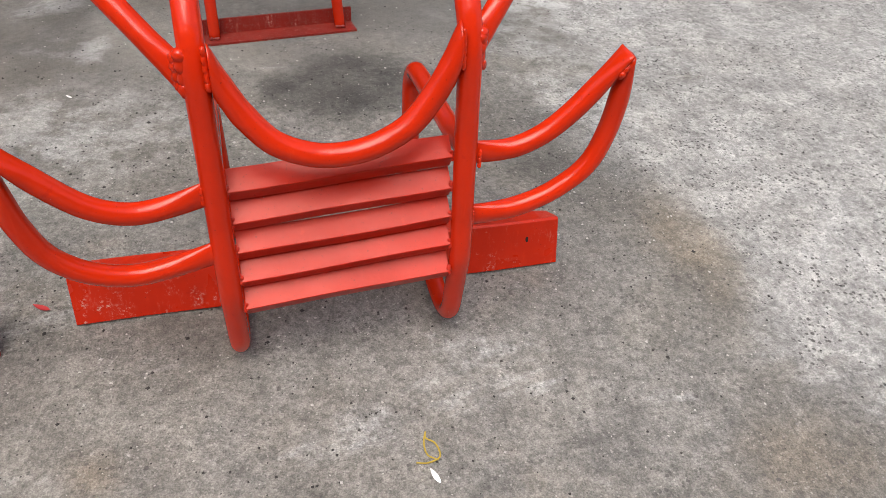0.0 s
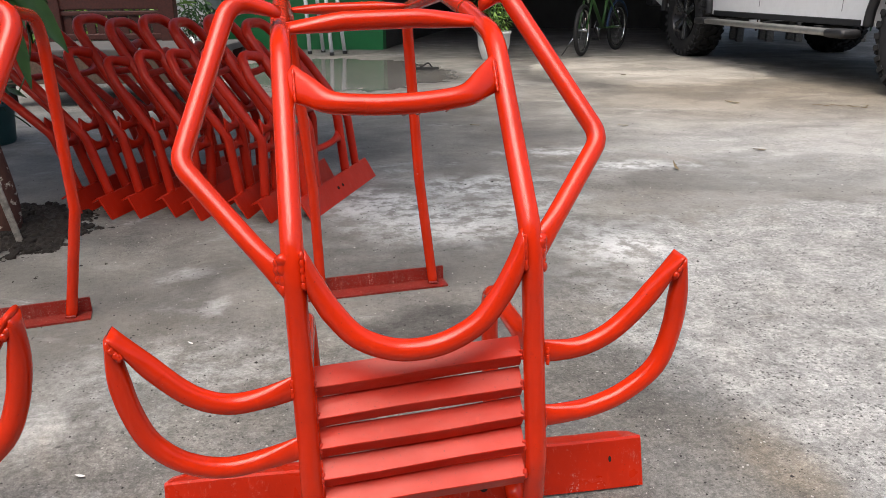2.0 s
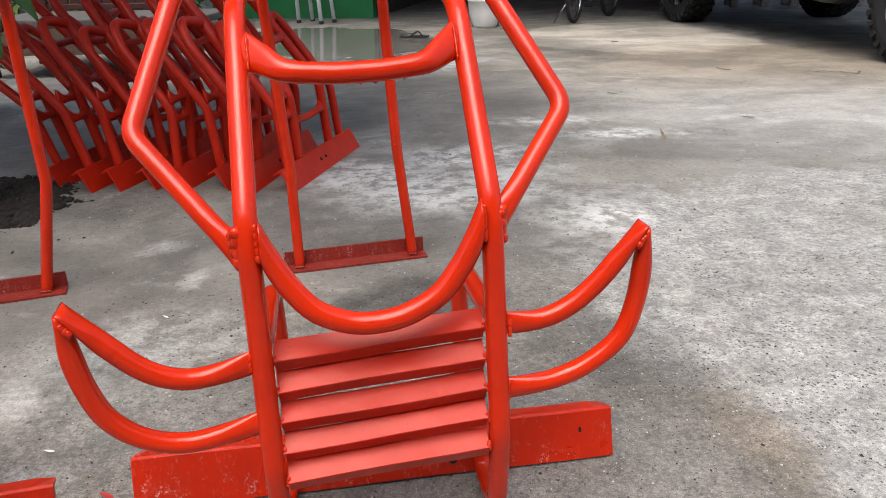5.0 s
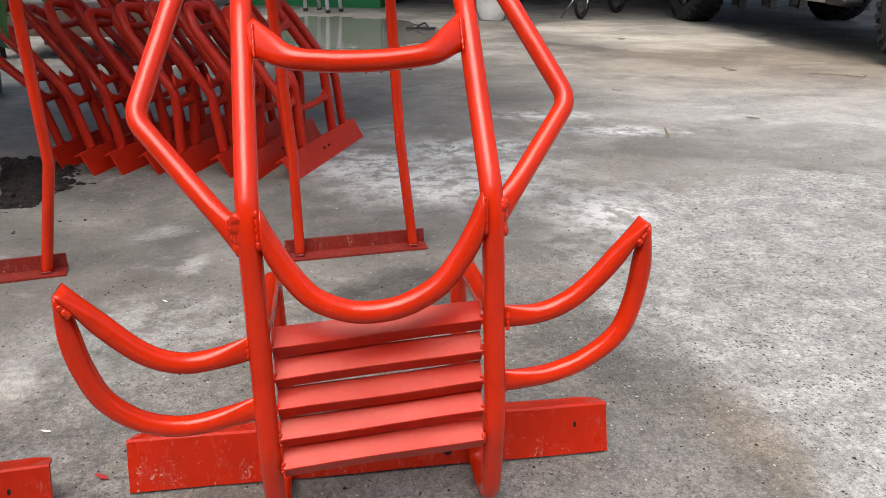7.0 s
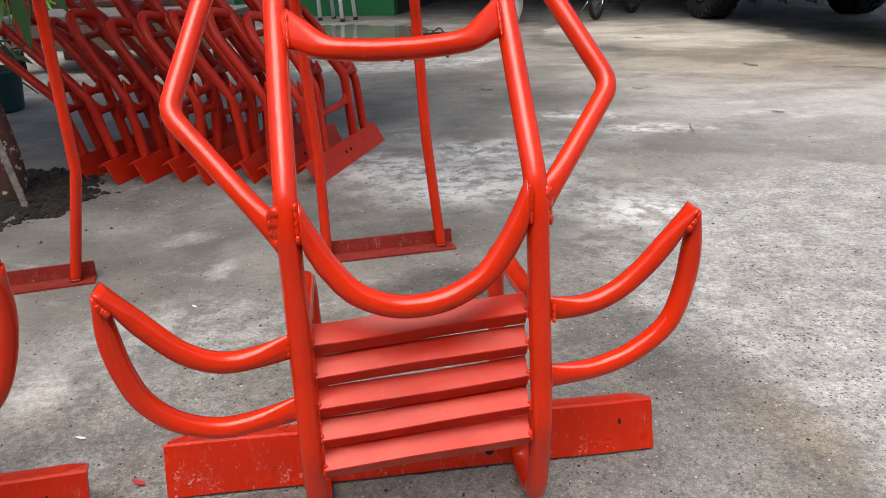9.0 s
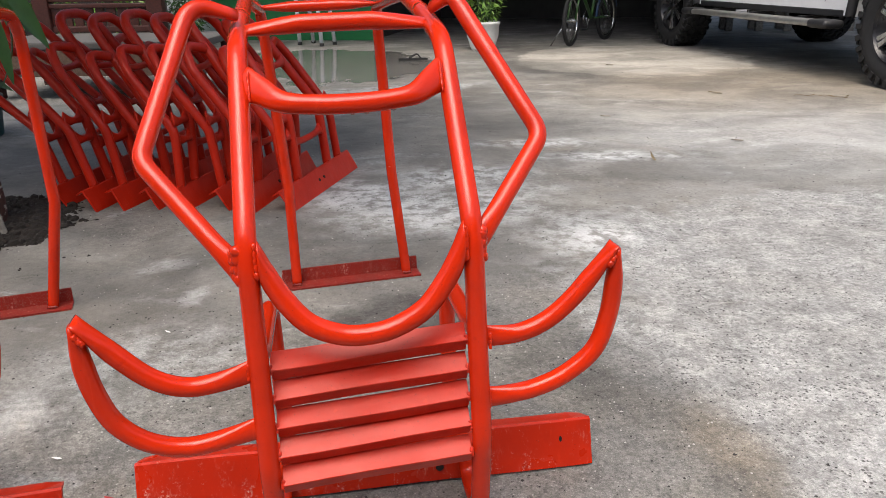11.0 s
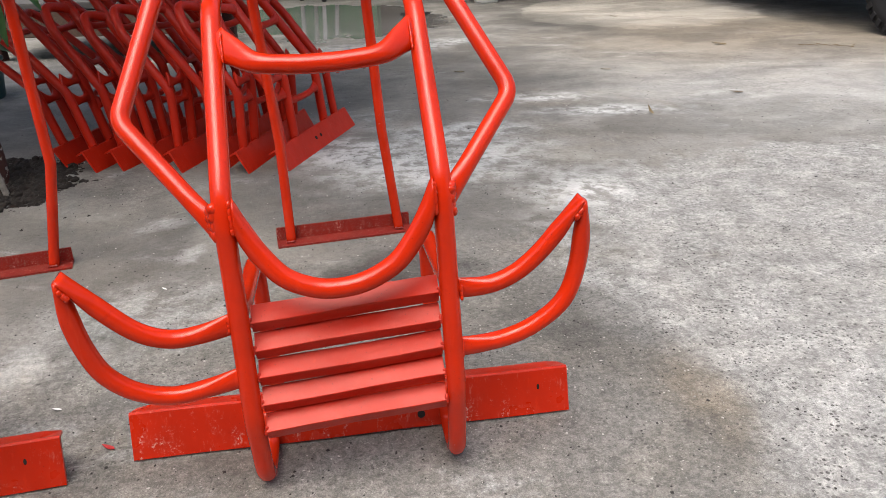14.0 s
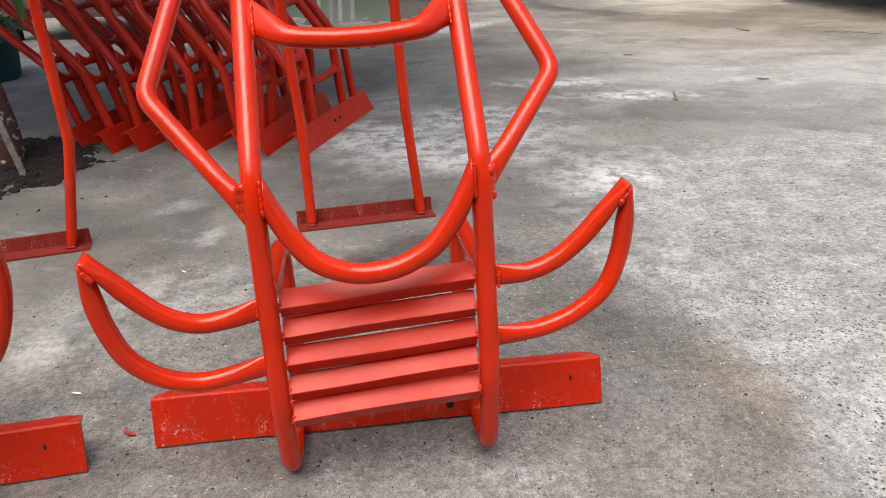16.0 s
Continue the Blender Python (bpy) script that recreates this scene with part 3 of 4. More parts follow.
        sec = [(y + p * math.cos(tilt) - q * math.sin(tilt), z + p * math.sin(tilt) + q * math.cos(tilt)) for p, q in sec]
        bm = prism_bm(sec, -0.1300, 0.1300, "x")
        bmesh.ops.bevel(bm, geom=[e for e in bm.edges if abs(e.verts[0].co.x - e.verts[1].co.x) > 0.1], offset=0.0009, segments=1, affect="EDGES")
        bmesh.ops.subdivide_edges(bm, edges=[e for e in bm.edges if abs(e.verts[0].co.x - e.verts[1].co.x) > 0.1], cuts=6)
        for v in bm.verts:
            v.co = skew(v.co)
            v.co.z += 0.0008 * math.sin(v.co.x * 23 + i * 2.1)
        part("slat", bm, RED_SLAT, g)
        for s in (-1, 1):
            weld(g, skew((s * 0.1295, y + 0.006, z + 0.006)), skew((s * 0.1315, y + 0.003, z - 0.007)), 0.0034, RED_SLAT, 4, 50 + 2 * i + s)
    # folded base channel
    sec = [(0.0012, 0.004), (0.024, 0.0765), (0.0285, 0.0785), (0.060, 0.070), (0.058, 0.066), (0.030, 0.0735), (0.0075, 0.004)]
    bm = prism_bm(sec, -0.365, 0.365, "x")
    bmesh.ops.subdivide_edges(bm, edges=[e for e in bm.edges if abs(e.verts[0].co.x - e.verts[1].co.x) > 0.3], cuts=24)
    for v in bm.verts:
        if abs(v.co.x) > 0.345 and v.co.y > 0.05:
            v.co.x *= 0.985
            v.co.z -= 0.004
        v.co.y += 0.0012 * math.sin(v.co.x * 17)
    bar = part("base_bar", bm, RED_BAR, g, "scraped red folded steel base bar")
    for x, z, rr, sx in ((0.107, 0.0255, 0.0066, 1.0), (0.312, 0.049, 0.0048, 0.5)):
        bm = bmesh.new()
        bmesh.ops.create_cone(bm, cap_ends=True, segments=20, radius1=rr, radius2=rr, depth=0.0035)
        bmesh.ops.scale(bm, vec=(sx, 1, 1), verts=bm.verts)
        bmesh.ops.transform(bm, matrix=Matrix.Translation((x, 0.3137 * z + 0.0002, z)) @ Matrix.Rotation(radians(72.6), 4, "X"), verts=bm.verts)
        part("bolt_hole", bm, HOLE, bar)
    # rear foot of angle iron
    foot = [(0.0, 0.0), (0.0, 0.005), (0.049, 0.005), (0.052, 0.040), (0.057, 0.040), (0.057, 0.0)]
    bm = prism_bm(foot, -0.175, 0.195, "x", 0.0008)
    bmesh.ops.transform(bm, matrix=pose(0.0, 0.866, 0.0, 0, 0, 6.6), verts=bm.verts)
    part("rear_foot", bm, RED_FOOT, g, "rust-speckled red angle iron foot")
    return g


CLAWS = {1: ([(0.150, -0.116, 0.320), (0.198, -0.118, 0.322), (0.236, -0.118, 0.336), (0.270, -0.117, 0.363), (0.300, -0.116, 0.398), (0.3295, -0.116, 0.441)],
             [(0.150, -0.122, 0.229), (0.185, -0.123, 0.231), (0.226, -0.122, 0.237), (0.268, -0.121, 0.254), (0.308, -0.119, 0.287), (0.326, -0.117, 0.334),
              (0.332, -0.116, 0.388), (0.3305, -0.116, 0.437)]),
         -1: ([(-0.150, -0.124, 0.304), (-0.195, -0.130, 0.295), (-0.235, -0.136, 0.295), (-0.272, -0.143, 0.314), (-0.307, -0.149, 0.352), (-0.348, -0.154, 0.406)],
              [(-0.150, -0.128, 0.221), (-0.195, -0.132, 0.212), (-0.245, -0.137, 0.208), (-0.290, -0.142, 0.224), (-0.323, -0.147, 0.258), (-0.339, -0.151, 0.303),
               (-0.346, -0.154, 0.350), (-0.348, -0.154, 0.402)])}

steel_guard(pose(0, 0, 0), "orange-red painted tubular steel guard with five slats, standing on concrete", CLAWS, (0.004, -0.018), (0.008, -0.062), 0.078)
steel_guard(pose(-0.821, -0.068, 0, 0, 0, 4.4), "orange-red tubular steel guard standing beside its twin", {s: [[(x + 0.10 * z, y, z) for x, y, z in c] for c in CLAWS[s]] for s in CLAWS},
            (0.0, 0.10), (0.015, 0.062), -0.03, 0.08, 0.032, 0.305, 0.131)


# ---- stacked hoop frames ----
def hoop_frame(m, seed, lean=0.0):
    """x runs along the base bar, the hoops lean to +y."""
    g = thing("steel_hoop_frame", "dull red tubular steel hoop frame leaning in a nested row", "metal frame", m, group="nested row of hoop frames")
    rng = random.Random(seed)
    L = 0.66
    sec = [(-0.012, 0.0), (0.028, 0.076), (0.034, 0.078), (0.060, 0.062), (0.056, 0.058), (0.034, 0.070), (-0.006, 0.002)]
    bm = prism_bm(sec, 0, L, "x", 0.0007)
    bar = part("base_bar", bm, RED_STACK, g)
    for x in (0.30, 0.345):
        bm = bmesh.new()
        bmesh.ops.create_cone(bm, cap_ends=True, segments=14, radius1=0.0065, radius2=0.0065, depth=0.004)
        bmesh.ops.transform(bm, matrix=Matrix.Translation((x, 0.0095, 0.041)) @ Matrix.Rotation(radians(62), 4, "X"), verts=bm.verts)
        part("bolt_hole", bm, HOLE, bar)
    k, w = rng.uniform(-0.015, 0.015) + (0.025 if seed > 3 else 0.0), rng.uniform(-0.015, 0.015)
    tall = [(0.19, 0.045, 0.066), (0.19, 0.046 + k, 0.30), (0.230, 0.285 + w, 0.645), (0.415, 0.285 + w, 0.645), (0.46, 0.046 + k, 0.30), (0.47, 0.045, 0.066)]
    def tipped(path):
        return [(x, y + lean * max(0.0, z - 0.20), z - 0.15 * lean * max(0.0, z - 0.30)) for x, y, z in path]

    tube("tall_hoop", filleted(tipped(tall), [0, 0.08, 0.086, 0.086, 0.08, 0]), 0.0178, RED_STACK, g, sides=12)
    # a leaf-shaped ear outside either leg, welded back into the leg higher up
    for x0, leg, top, out in ((0.085, 0.19, 0.225, -1), (0.575, 0.465, 0.425, 1)):
        f = 0.62 + 3 * w
        ty, tz = 0.046 + k + f * (0.239 + w - k), 0.30 + 0.345 * f
        tx = leg + (top - leg) * f
        ear = [(x0, 0.042, 0.066), (x0, 0.050 + k, 0.27), (x0, ty - 0.006, tz - 0.05), (x0 - out * 0.035, ty + 0.040, tz + 0.028), (tx, ty + 0.006, tz + 0.012)]
        tube("ear_hoop", filleted(tipped(ear), [0, 0.08, 0.08, 0.04, 0]), 0.0165, RED_STACK, g, sides=12, flat_end=(0, 0.5, 1), flat_len=0.05, wide=1.3, thin=0.7)
    for x0, x1, y, z in ((0.19, 0.46, 0.046 + k * 0.6, 0.20), (0.085, 0.19, 0.052 + k, 0.30), (0.46, 0.575, 0.052 + k, 0.305), (0.085, 0.19, 0.046 + k * 0.9, 0.235), (0.21, 0.44, 0.160 + (k + w) / 2, 0.465)):
        c = curve_points([(x0, y, z + 0.012), (x0 * 0.7 + x1 * 0.3, y, z), (x0 * 0.3 + x1 * 0.7, y, z), (x1, y, z + 0.012)], 15)
        c = tipped(c)
        tube("tie", c, 0.0125, RED_STACK, g, sides=10, flat_start=(0, 0.3, 1), flat_end=(0, 0.3, 1), flat_len=0.05, wide=2.3, thin=0.45)
    for x in (0.085, 0.19, 0.47, 0.575):
        weld(g, (x - 0.016, 0.032, 0.079), (x + 0.016, 0.032, 0.079), 0.004, RED_STACK, 4, seed * 9 + int(x * 100))
    return g


STACK = [(-0.180, 1.545), (-0.318, 1.550), (-0.400, 1.615), (-0.556, 1.620), (-0.650, 1.680), (-0.772, 1.693), (-0.866, 1.697), (-0.985, 1.775)]
for i, (sx, sy) in enumerate(STACK):
    hoop_frame(pose(sx, sy, 0.0, (i * 53 % 7) * 0.8 - 2.0, 0, 70 + (i * 37 % 5) * 1.6 - 3), i, (0, 0, 0, 0.05, 0.05, 0.15, 0.30, 0.42)[i])


# ---- the house behind the yard ----
HOUSE = pose(0.623, 8.50, 0, 0, 0, -19.5)   # x runs along the front, y goes inside


def house_box(name, a, b, material, label, cat="wall", bevel=0.0):
    size = [q - p for p, q in zip(a, b)]
    ob = part(name, box_bm(size, [(p + q) / 2 for p, q in zip(a, b)], bevel), material, None)
    ob.matrix_basis = HOUSE
    return tagged(ob, label, cat, kind="structure")


house_box("wall_green", (-2.3, 0, 0), (0, 0.15, 2.9), GREEN_WALL, "green painted house wall beside the dark opening")
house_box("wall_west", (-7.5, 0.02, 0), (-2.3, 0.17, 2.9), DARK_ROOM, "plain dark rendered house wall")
house_box("wall_lintel", (0, 0.0, 2.2), (3.75, 0.15, 2.9), WALL_GREY, "plain grey wall above the opening")
house_box("wall_room_back", (-0.1, 4.5, 0), (3.8, 4.65, 2.9), DARK_ROOM, "back wall of the open room, painted dark for its shade")
house_box("wall_room_side_1", (-0.15, 0.15, 0), (0, 4.5, 2.9), DARK_ROOM, "side wall of the open room, painted dark for its shade")
house_box("wall_room_side_2", (3.6, 0.15, 0), (3.75, 4.5, 2.9), DARK_ROOM, "side wall of the open room, painted dark for its shade")
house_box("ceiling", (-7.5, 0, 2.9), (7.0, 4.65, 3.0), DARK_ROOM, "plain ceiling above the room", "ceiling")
# roof out of view; its overhang is deepened to shade the ground in front
house_box("roof", (-8.0, -2.2, 3.0), (7.4, 5.0, 3.12), ROOF, "corrugated sheet roof of the house, its unseen overhang deepened to shade the yard", "roof")

house_box("pillar", (-2.45, -0.40, 0), (-2.05, 0.0, 2.9), PILLAR_GREY, "pale grey painted pillar at the corner of the green wall", "pillar", 0.01)

# unseen sheet, added overhead to darken the stack and the ground around it
shade_sheet = part("shade_sheet", box_bm((3.6, 2.7, 0.06), (-1.50, 1.98, 2.10), 0.0), ROOF, None)
tagged(shade_sheet, "plain unseen sheet added to shade the stack's side of the yard", "roof", kind="structure")


def yard_wall(name, a, b, material, label, cat="wall"):
    ob = part(name, box_bm([q - p for p, q in zip(a, b)], [(p + q) / 2 for p, q in zip(a, b)], 0.0), material, None)
    return tagged(ob, label, cat, kind="structure")


# plain unseen walls behind and left of the viewer, added to block sky light
yard_wall("shade_wall_south", (-7.5, -4.65, 0), (6.0, -4.5, 3.75), WALL_GREY, "plain grey rendered wall closing the yard, unseen, added to block sky light")
yard_wall("shade_wall_left", (-6.65, -4.5, 0), (-6.5, 7.0, 2.6), WALL_GREY, "plain grey rendered wall closing the yard, unseen, added to block sky light")
yard_wall("shade_roof_south", (-7.5, -4.5, 3.35), (6.0, -3.6, 3.45), ROOF, "plain sheet roof along the closing wall, unseen, added to block sky light", "roof")


def step_ladder():
    g = thing("step_ladder", "aluminium step ladder with black feet by the green wall", "ladder")
    legs = (((-0.255, 8.15, 0.0), (-0.27, 8.05, 1.05)), ((-0.005, 7.90, 0.0), (-0.06, 8.00, 1.05)), ((-0.10, 8.35, 0.0), (-0.16, 8.1, 1.05)), ((0.145, 8.08, 0.0), (0.05, 8.06, 1.05)))
    for a, b in legs:
        rod("leg", a, b, 0.022, ALUMINIUM, g, 8)
        rod("rubber_foot", (a[0], a[1], 0.0), (a[0], a[1], 0.035), 0.026, RUBBER, g, 10)
    for k in (0.25, 0.5, 0.75):
        a = Vector(legs[0][0]).lerp(Vector(legs[0][1]), k)
        b = Vector(legs[1][0]).lerp(Vector(legs[1][1]), k)
        if k > 0.6:
            rod("rung", a, b, 0.018, ALUMINIUM, g, 8)
    bm = box_bm((0.36, 0.20, 0.04), (-0.11, 8.05, 1.06), 0.01)
    part("top_plate", bm, ALUMINIUM, g)


step_ladder()


def leaf_mesh(name, length, width, droop=0.25):
    n, vs, fs = 7, [], []
    for i in range(n + 1):
        t = i / n
        w = width * math.sin(math.pi * min(1, t * 0.93 + 0.05)) ** 0.8 * (1 - 0.35 * t)
        z = -droop * length * t * t
        vs += [(-w / 2, t * length, z + 0.12 * width), (0, t * length, z), (w / 2, t * length, z + 0.12 * width)]
    for i in range(n):
        for k in (0, 1):
            a = i * 3 + k
            fs.append((a, a + 1, a + 4, a + 3))
    me = bpy.data.meshes.new(name)
    me.from_pydata(vs, [], fs)
    me.shade_smooth()
    return me


def crown(parent, centre, radii, count, me, material, seed, hang=0.3):
    """Many leaves, each turned its own way, in one mesh."""
    rng = random.Random(seed)
    base = [tuple(v.co) for v in me.vertices]
    faces = [tuple(p.vertices) for p in me.polygons]
    vs, fs = [], []
    for _ in range(count):
        while True:
            q = Vector((rng.uniform(-1, 1), rng.uniform(-1, 1), rng.uniform(-1, 1)))
            if 0.15 < q.length < 1:
                break
        out = math.degrees(math.atan2(-q.x, q.y))
        m = pose(centre[0] + q.x * radii[0], centre[1] + q.y * radii[1], centre[2] + q.z * radii[2], rng.uniform(-70, 30) * (hang + 0.5), rng.uniform(-40, 40), out + rng.uniform(-70, 70))
        m = m @ Matrix.Scale(rng.uniform(0.6, 1.25), 4)
        k = len(vs)
        vs += [m @ Vector(v) for v in base]
        fs += [tuple(i + k for i in f) for f in faces]
    return mesh_object("crown", vs, fs, material, parent)


def white_pot():
    g = thing("potted_plant", "bushy green plant in a white round pot by the step", "potted plant", pose(1.66, 6.98, 0))
    part("pot", lathe_bm([(0.001, 0), (0.115, 0), (0.125, 0.02), (0.165, 0.14), (0.170, 0.25), (0.182, 0.26), (0.182, 0.285), (0.168, 0.285), (0.155, 0.25), (0.001, 0.25)]), WHITE_POT, g, "white glazed pot", smooth=True)
    rng = random.Random(4)
    for i in range(9):
        a, d = rng.uniform(0, 6.28), rng.uniform(0.02, 0.11)
        rod("stem", (0.4 * d * math.cos(a), 0.4 * d * math.sin(a), 0.24), (1.5 * d * math.cos(a), 1.5 * d * math.sin(a), 0.52), 0.006, LEAF, g, 6)
    crown(g, (0, 0, 0.52), (0.20, 0.20, 0.26), 420, leaf_mesh("small_leaf", 0.07, 0.02), LEAF_PALE, 8)


white_pot()


def torus(name, R, r, m, material, parent, seg=48, sides=10, label=""):
    path = [Vector((R * math.cos(2 * math.pi * i / seg), 0, R * math.sin(2 * math.pi * i / seg))) for i in range(seg)]
    vs, fs = [], []
    for i in range(seg):
        a = 2 * math.pi * i / seg
        for j in range(sides):
            b = 2 * math.pi * j / sides
            vs.append(m @ Vector(((R + r * math.cos(b)) * math.cos(a), r * math.sin(b), (R + r * math.cos(b)) * math.sin(a))))
    for i in range(seg):
        for j in range(sides):
            p, q = i * sides, ((i + 1) % seg) * sides
            fs.append((p + j, p + (j + 1) % sides, q + (j + 1) % sides, q + j))
    return mesh_object(name, vs, fs, material, parent, label)


def bicycle():
    """x runs forward along the bicycle, wheels stand in the x-z plane."""
    g = thing("bicycle", "small green bicycle on its stand before the house", "bicycle", pose(2.64, 7.05, 0, 0, 0, 46))
    R = 0.245
    for x in (0.0, 0.93):
        c = Matrix.Translation((x, 0, R + 0.02)) @ (Matrix.Rotation(radians(8 if x == 0 else 0), 4, "Z"))
        wheel = torus("wheel", R, 0.021, c, RUBBER, g)
        torus("rim", R - 0.028, 0.012, c, CHROME, wheel, 48, 8)
        vs, fs = [], []
        for k in range(20):
            a = 2 * math.pi * k / 20
            v, f = sweep([c @ Vector((0.02 * math.cos(a), 0.02 * (-1) ** k, 0.02 * math.sin(a))), c @ Vector(((R - 0.03) * math.cos(a + 0.2), 0, (R - 0.03) * math.sin(a + 0.2)))], 0.0012, 5)
            fs += [tuple(i + len(vs) for i in q) for q in f]
            vs += v
        mesh_object("spokes", vs, fs, CHROME, wheel)
        rod("hub", c @ Vector((0, -0.05, 0)), c @ Vector((0, 0.05, 0)), 0.02, CHROME, wheel)
    bb, seat, head, rear = (0.50, 0, 0.27), (0.62, 0, 0.62), (0.13, 0, 0.66), (0.93, 0, R + 0.02)
    for a, b, r in ((bb, seat, 0.016), (bb, head, 0.019), (seat, head, 0.016)):
        rod("frame_tube", a, b, r, BIKE_GREEN, g)
    for y in (-0.045, 0.045):
        rod("chain_stay", (bb[0], y, bb[2]), (rear[0], y, rear[2]), 0.009, BIKE_GREEN, g)
        rod("seat_stay", (seat[0], y * 0.5, seat[2] - 0.05), (rear[0], y, rear[2]), 0.008, BIKE_GREEN, g)
        rod("fork_blade", (0.0, y, R + 0.02), (0.10, y, 0.56), 0.011, BIKE_GREEN, g)
    rod("steerer", (0.10, 0, 0.54), (0.155, 0, 0.85), 0.014, CHROME, g)
    tube("handlebar", filleted([(0.20, -0.28, 0.88), (0.16, -0.12, 0.85), (0.16, 0.12, 0.85), (0.20, 0.28, 0.88)], 0.05), 0.011, CHROME, g)
    rod("seat_post", seat, (0.66, 0, 0.72), 0.012, CHROME, g)
    part("saddle", box_bm((0.24, 0.14, 0.06), (0.67, 0, 0.745), 0.025), RUBBER, g, smooth=True)
    rod("kickstand", (0.0, 0.05, 0.26), (-0.05, 0.21, 0.0), 0.007, CHROME, g)
    rod("crank", (0.50, 0.06, 0.27), (0.58, 0.06, 0.14), 0.008, CHROME, g)
    rod("pedal", (0.58, 0.06, 0.14), (0.58, 0.15, 0.14), 0.014, RUBBER, g)
    torus("chainring", 0.075, 0.004, Matrix.Translation((0.50, 0.055, 0.27)), CHROME, g, 32, 6)
    guard = [(0.93 + 0.285 * math.cos(a), 0, R + 0.02 + 0.285 * math.sin(a)) for a in [radians(d) for d in range(20, 190, 10)]]
    tube("mudguard", guard, 0.014, BIKE_BLUE, g)


bicycle()


# ---- the pickup ----
def wheel_of_truck(g, m):
    """The outer face looks to -x."""
    R, W = 0.405, 0.285
    w = part("wheel", lathe_bm([(0.235, -W / 2 + 0.03), (0.30, -W / 2), (R - 0.06, -W / 2 + 0.002), (R - 0.016, -W / 2 + 0.022), (R - 0.012, 0), (R - 0.016, W / 2 - 0.022),
                                (R - 0.06, W / 2 - 0.002), (0.30, W / 2), (0.235, W / 2 - 0.03)], 56), RUBBER, g, "black off-road tyre", smooth=True)
    bm = bmesh.new()
    for row, off in ((-0.098, 0.0), (-0.034, 0.5), (0.034, 0.0), (0.098, 0.5)):
        for k in range(30):
            a = 2 * math.pi * (k + off) / 30
            c = bmesh.ops.create_cube(bm, size=1)["verts"]
            bmesh.ops.transform(bm, verts=c, matrix=Matrix.Rotation(a, 4, "Z") @ Matrix.Translation((R - 0.006, 0, row)) @ Matrix.Rotation(0.35 if row * (k % 2 - 0.5) > 0 else -0.35, 4, "X") @ Matrix.Diagonal((0.022, 0.052, 0.05, 1)))
    for side in (-1, 1):
        for k in range(30):
            a = 2 * math.pi * (k + 0.25) / 30
            c = bmesh.ops.create_cube(bm, size=1)["verts"]
            bmesh.ops.transform(bm, verts=c, matrix=Matrix.Rotation(a, 4, "Z") @ Matrix.Translation((R - 0.036, 0, side * (W / 2 - 0.004))) @ Matrix.Diagonal((0.05, 0.034, 0.018, 1)))
    tread = part("tread", bm, RUBBER, w)
    dish = part("rim", lathe_bm([(0.245, -0.13), (0.238, -0.115), (0.225, -0.10), (0.215, -0.02), (0.001, 0.0)], 48), RIM_BLACK, w, "black alloy rim", smooth=True)
    parts = [tread, dish]
    for k in range(6):
        for d in (-0.13, 0.13):
            a = 2 * math.pi * k / 6 + d
            bm = prism_bm([(0.04, -0.014), (0.235, -0.010 - 0.012 * (d > 0)), (0.235, 0.010 + 0.012 * (d < 0)), (0.04, 0.014)], -0.115, -0.085, "z", 0.003)
            bmesh.ops.rotate(bm, matrix=Matrix.Rotation(a, 3, "Z"), verts=bm.verts)
            parts.append(part("spoke", bm, RIM_FACE, w, "machined alloy spoke"))
    parts.append(part("hub_cap", lathe_bm([(0.001, -0.125), (0.035, -0.125), (0.045, -0.11), (0.045, -0.08)], 24), RIM_BLACK, w, smooth=True))
    w.matrix_basis = m


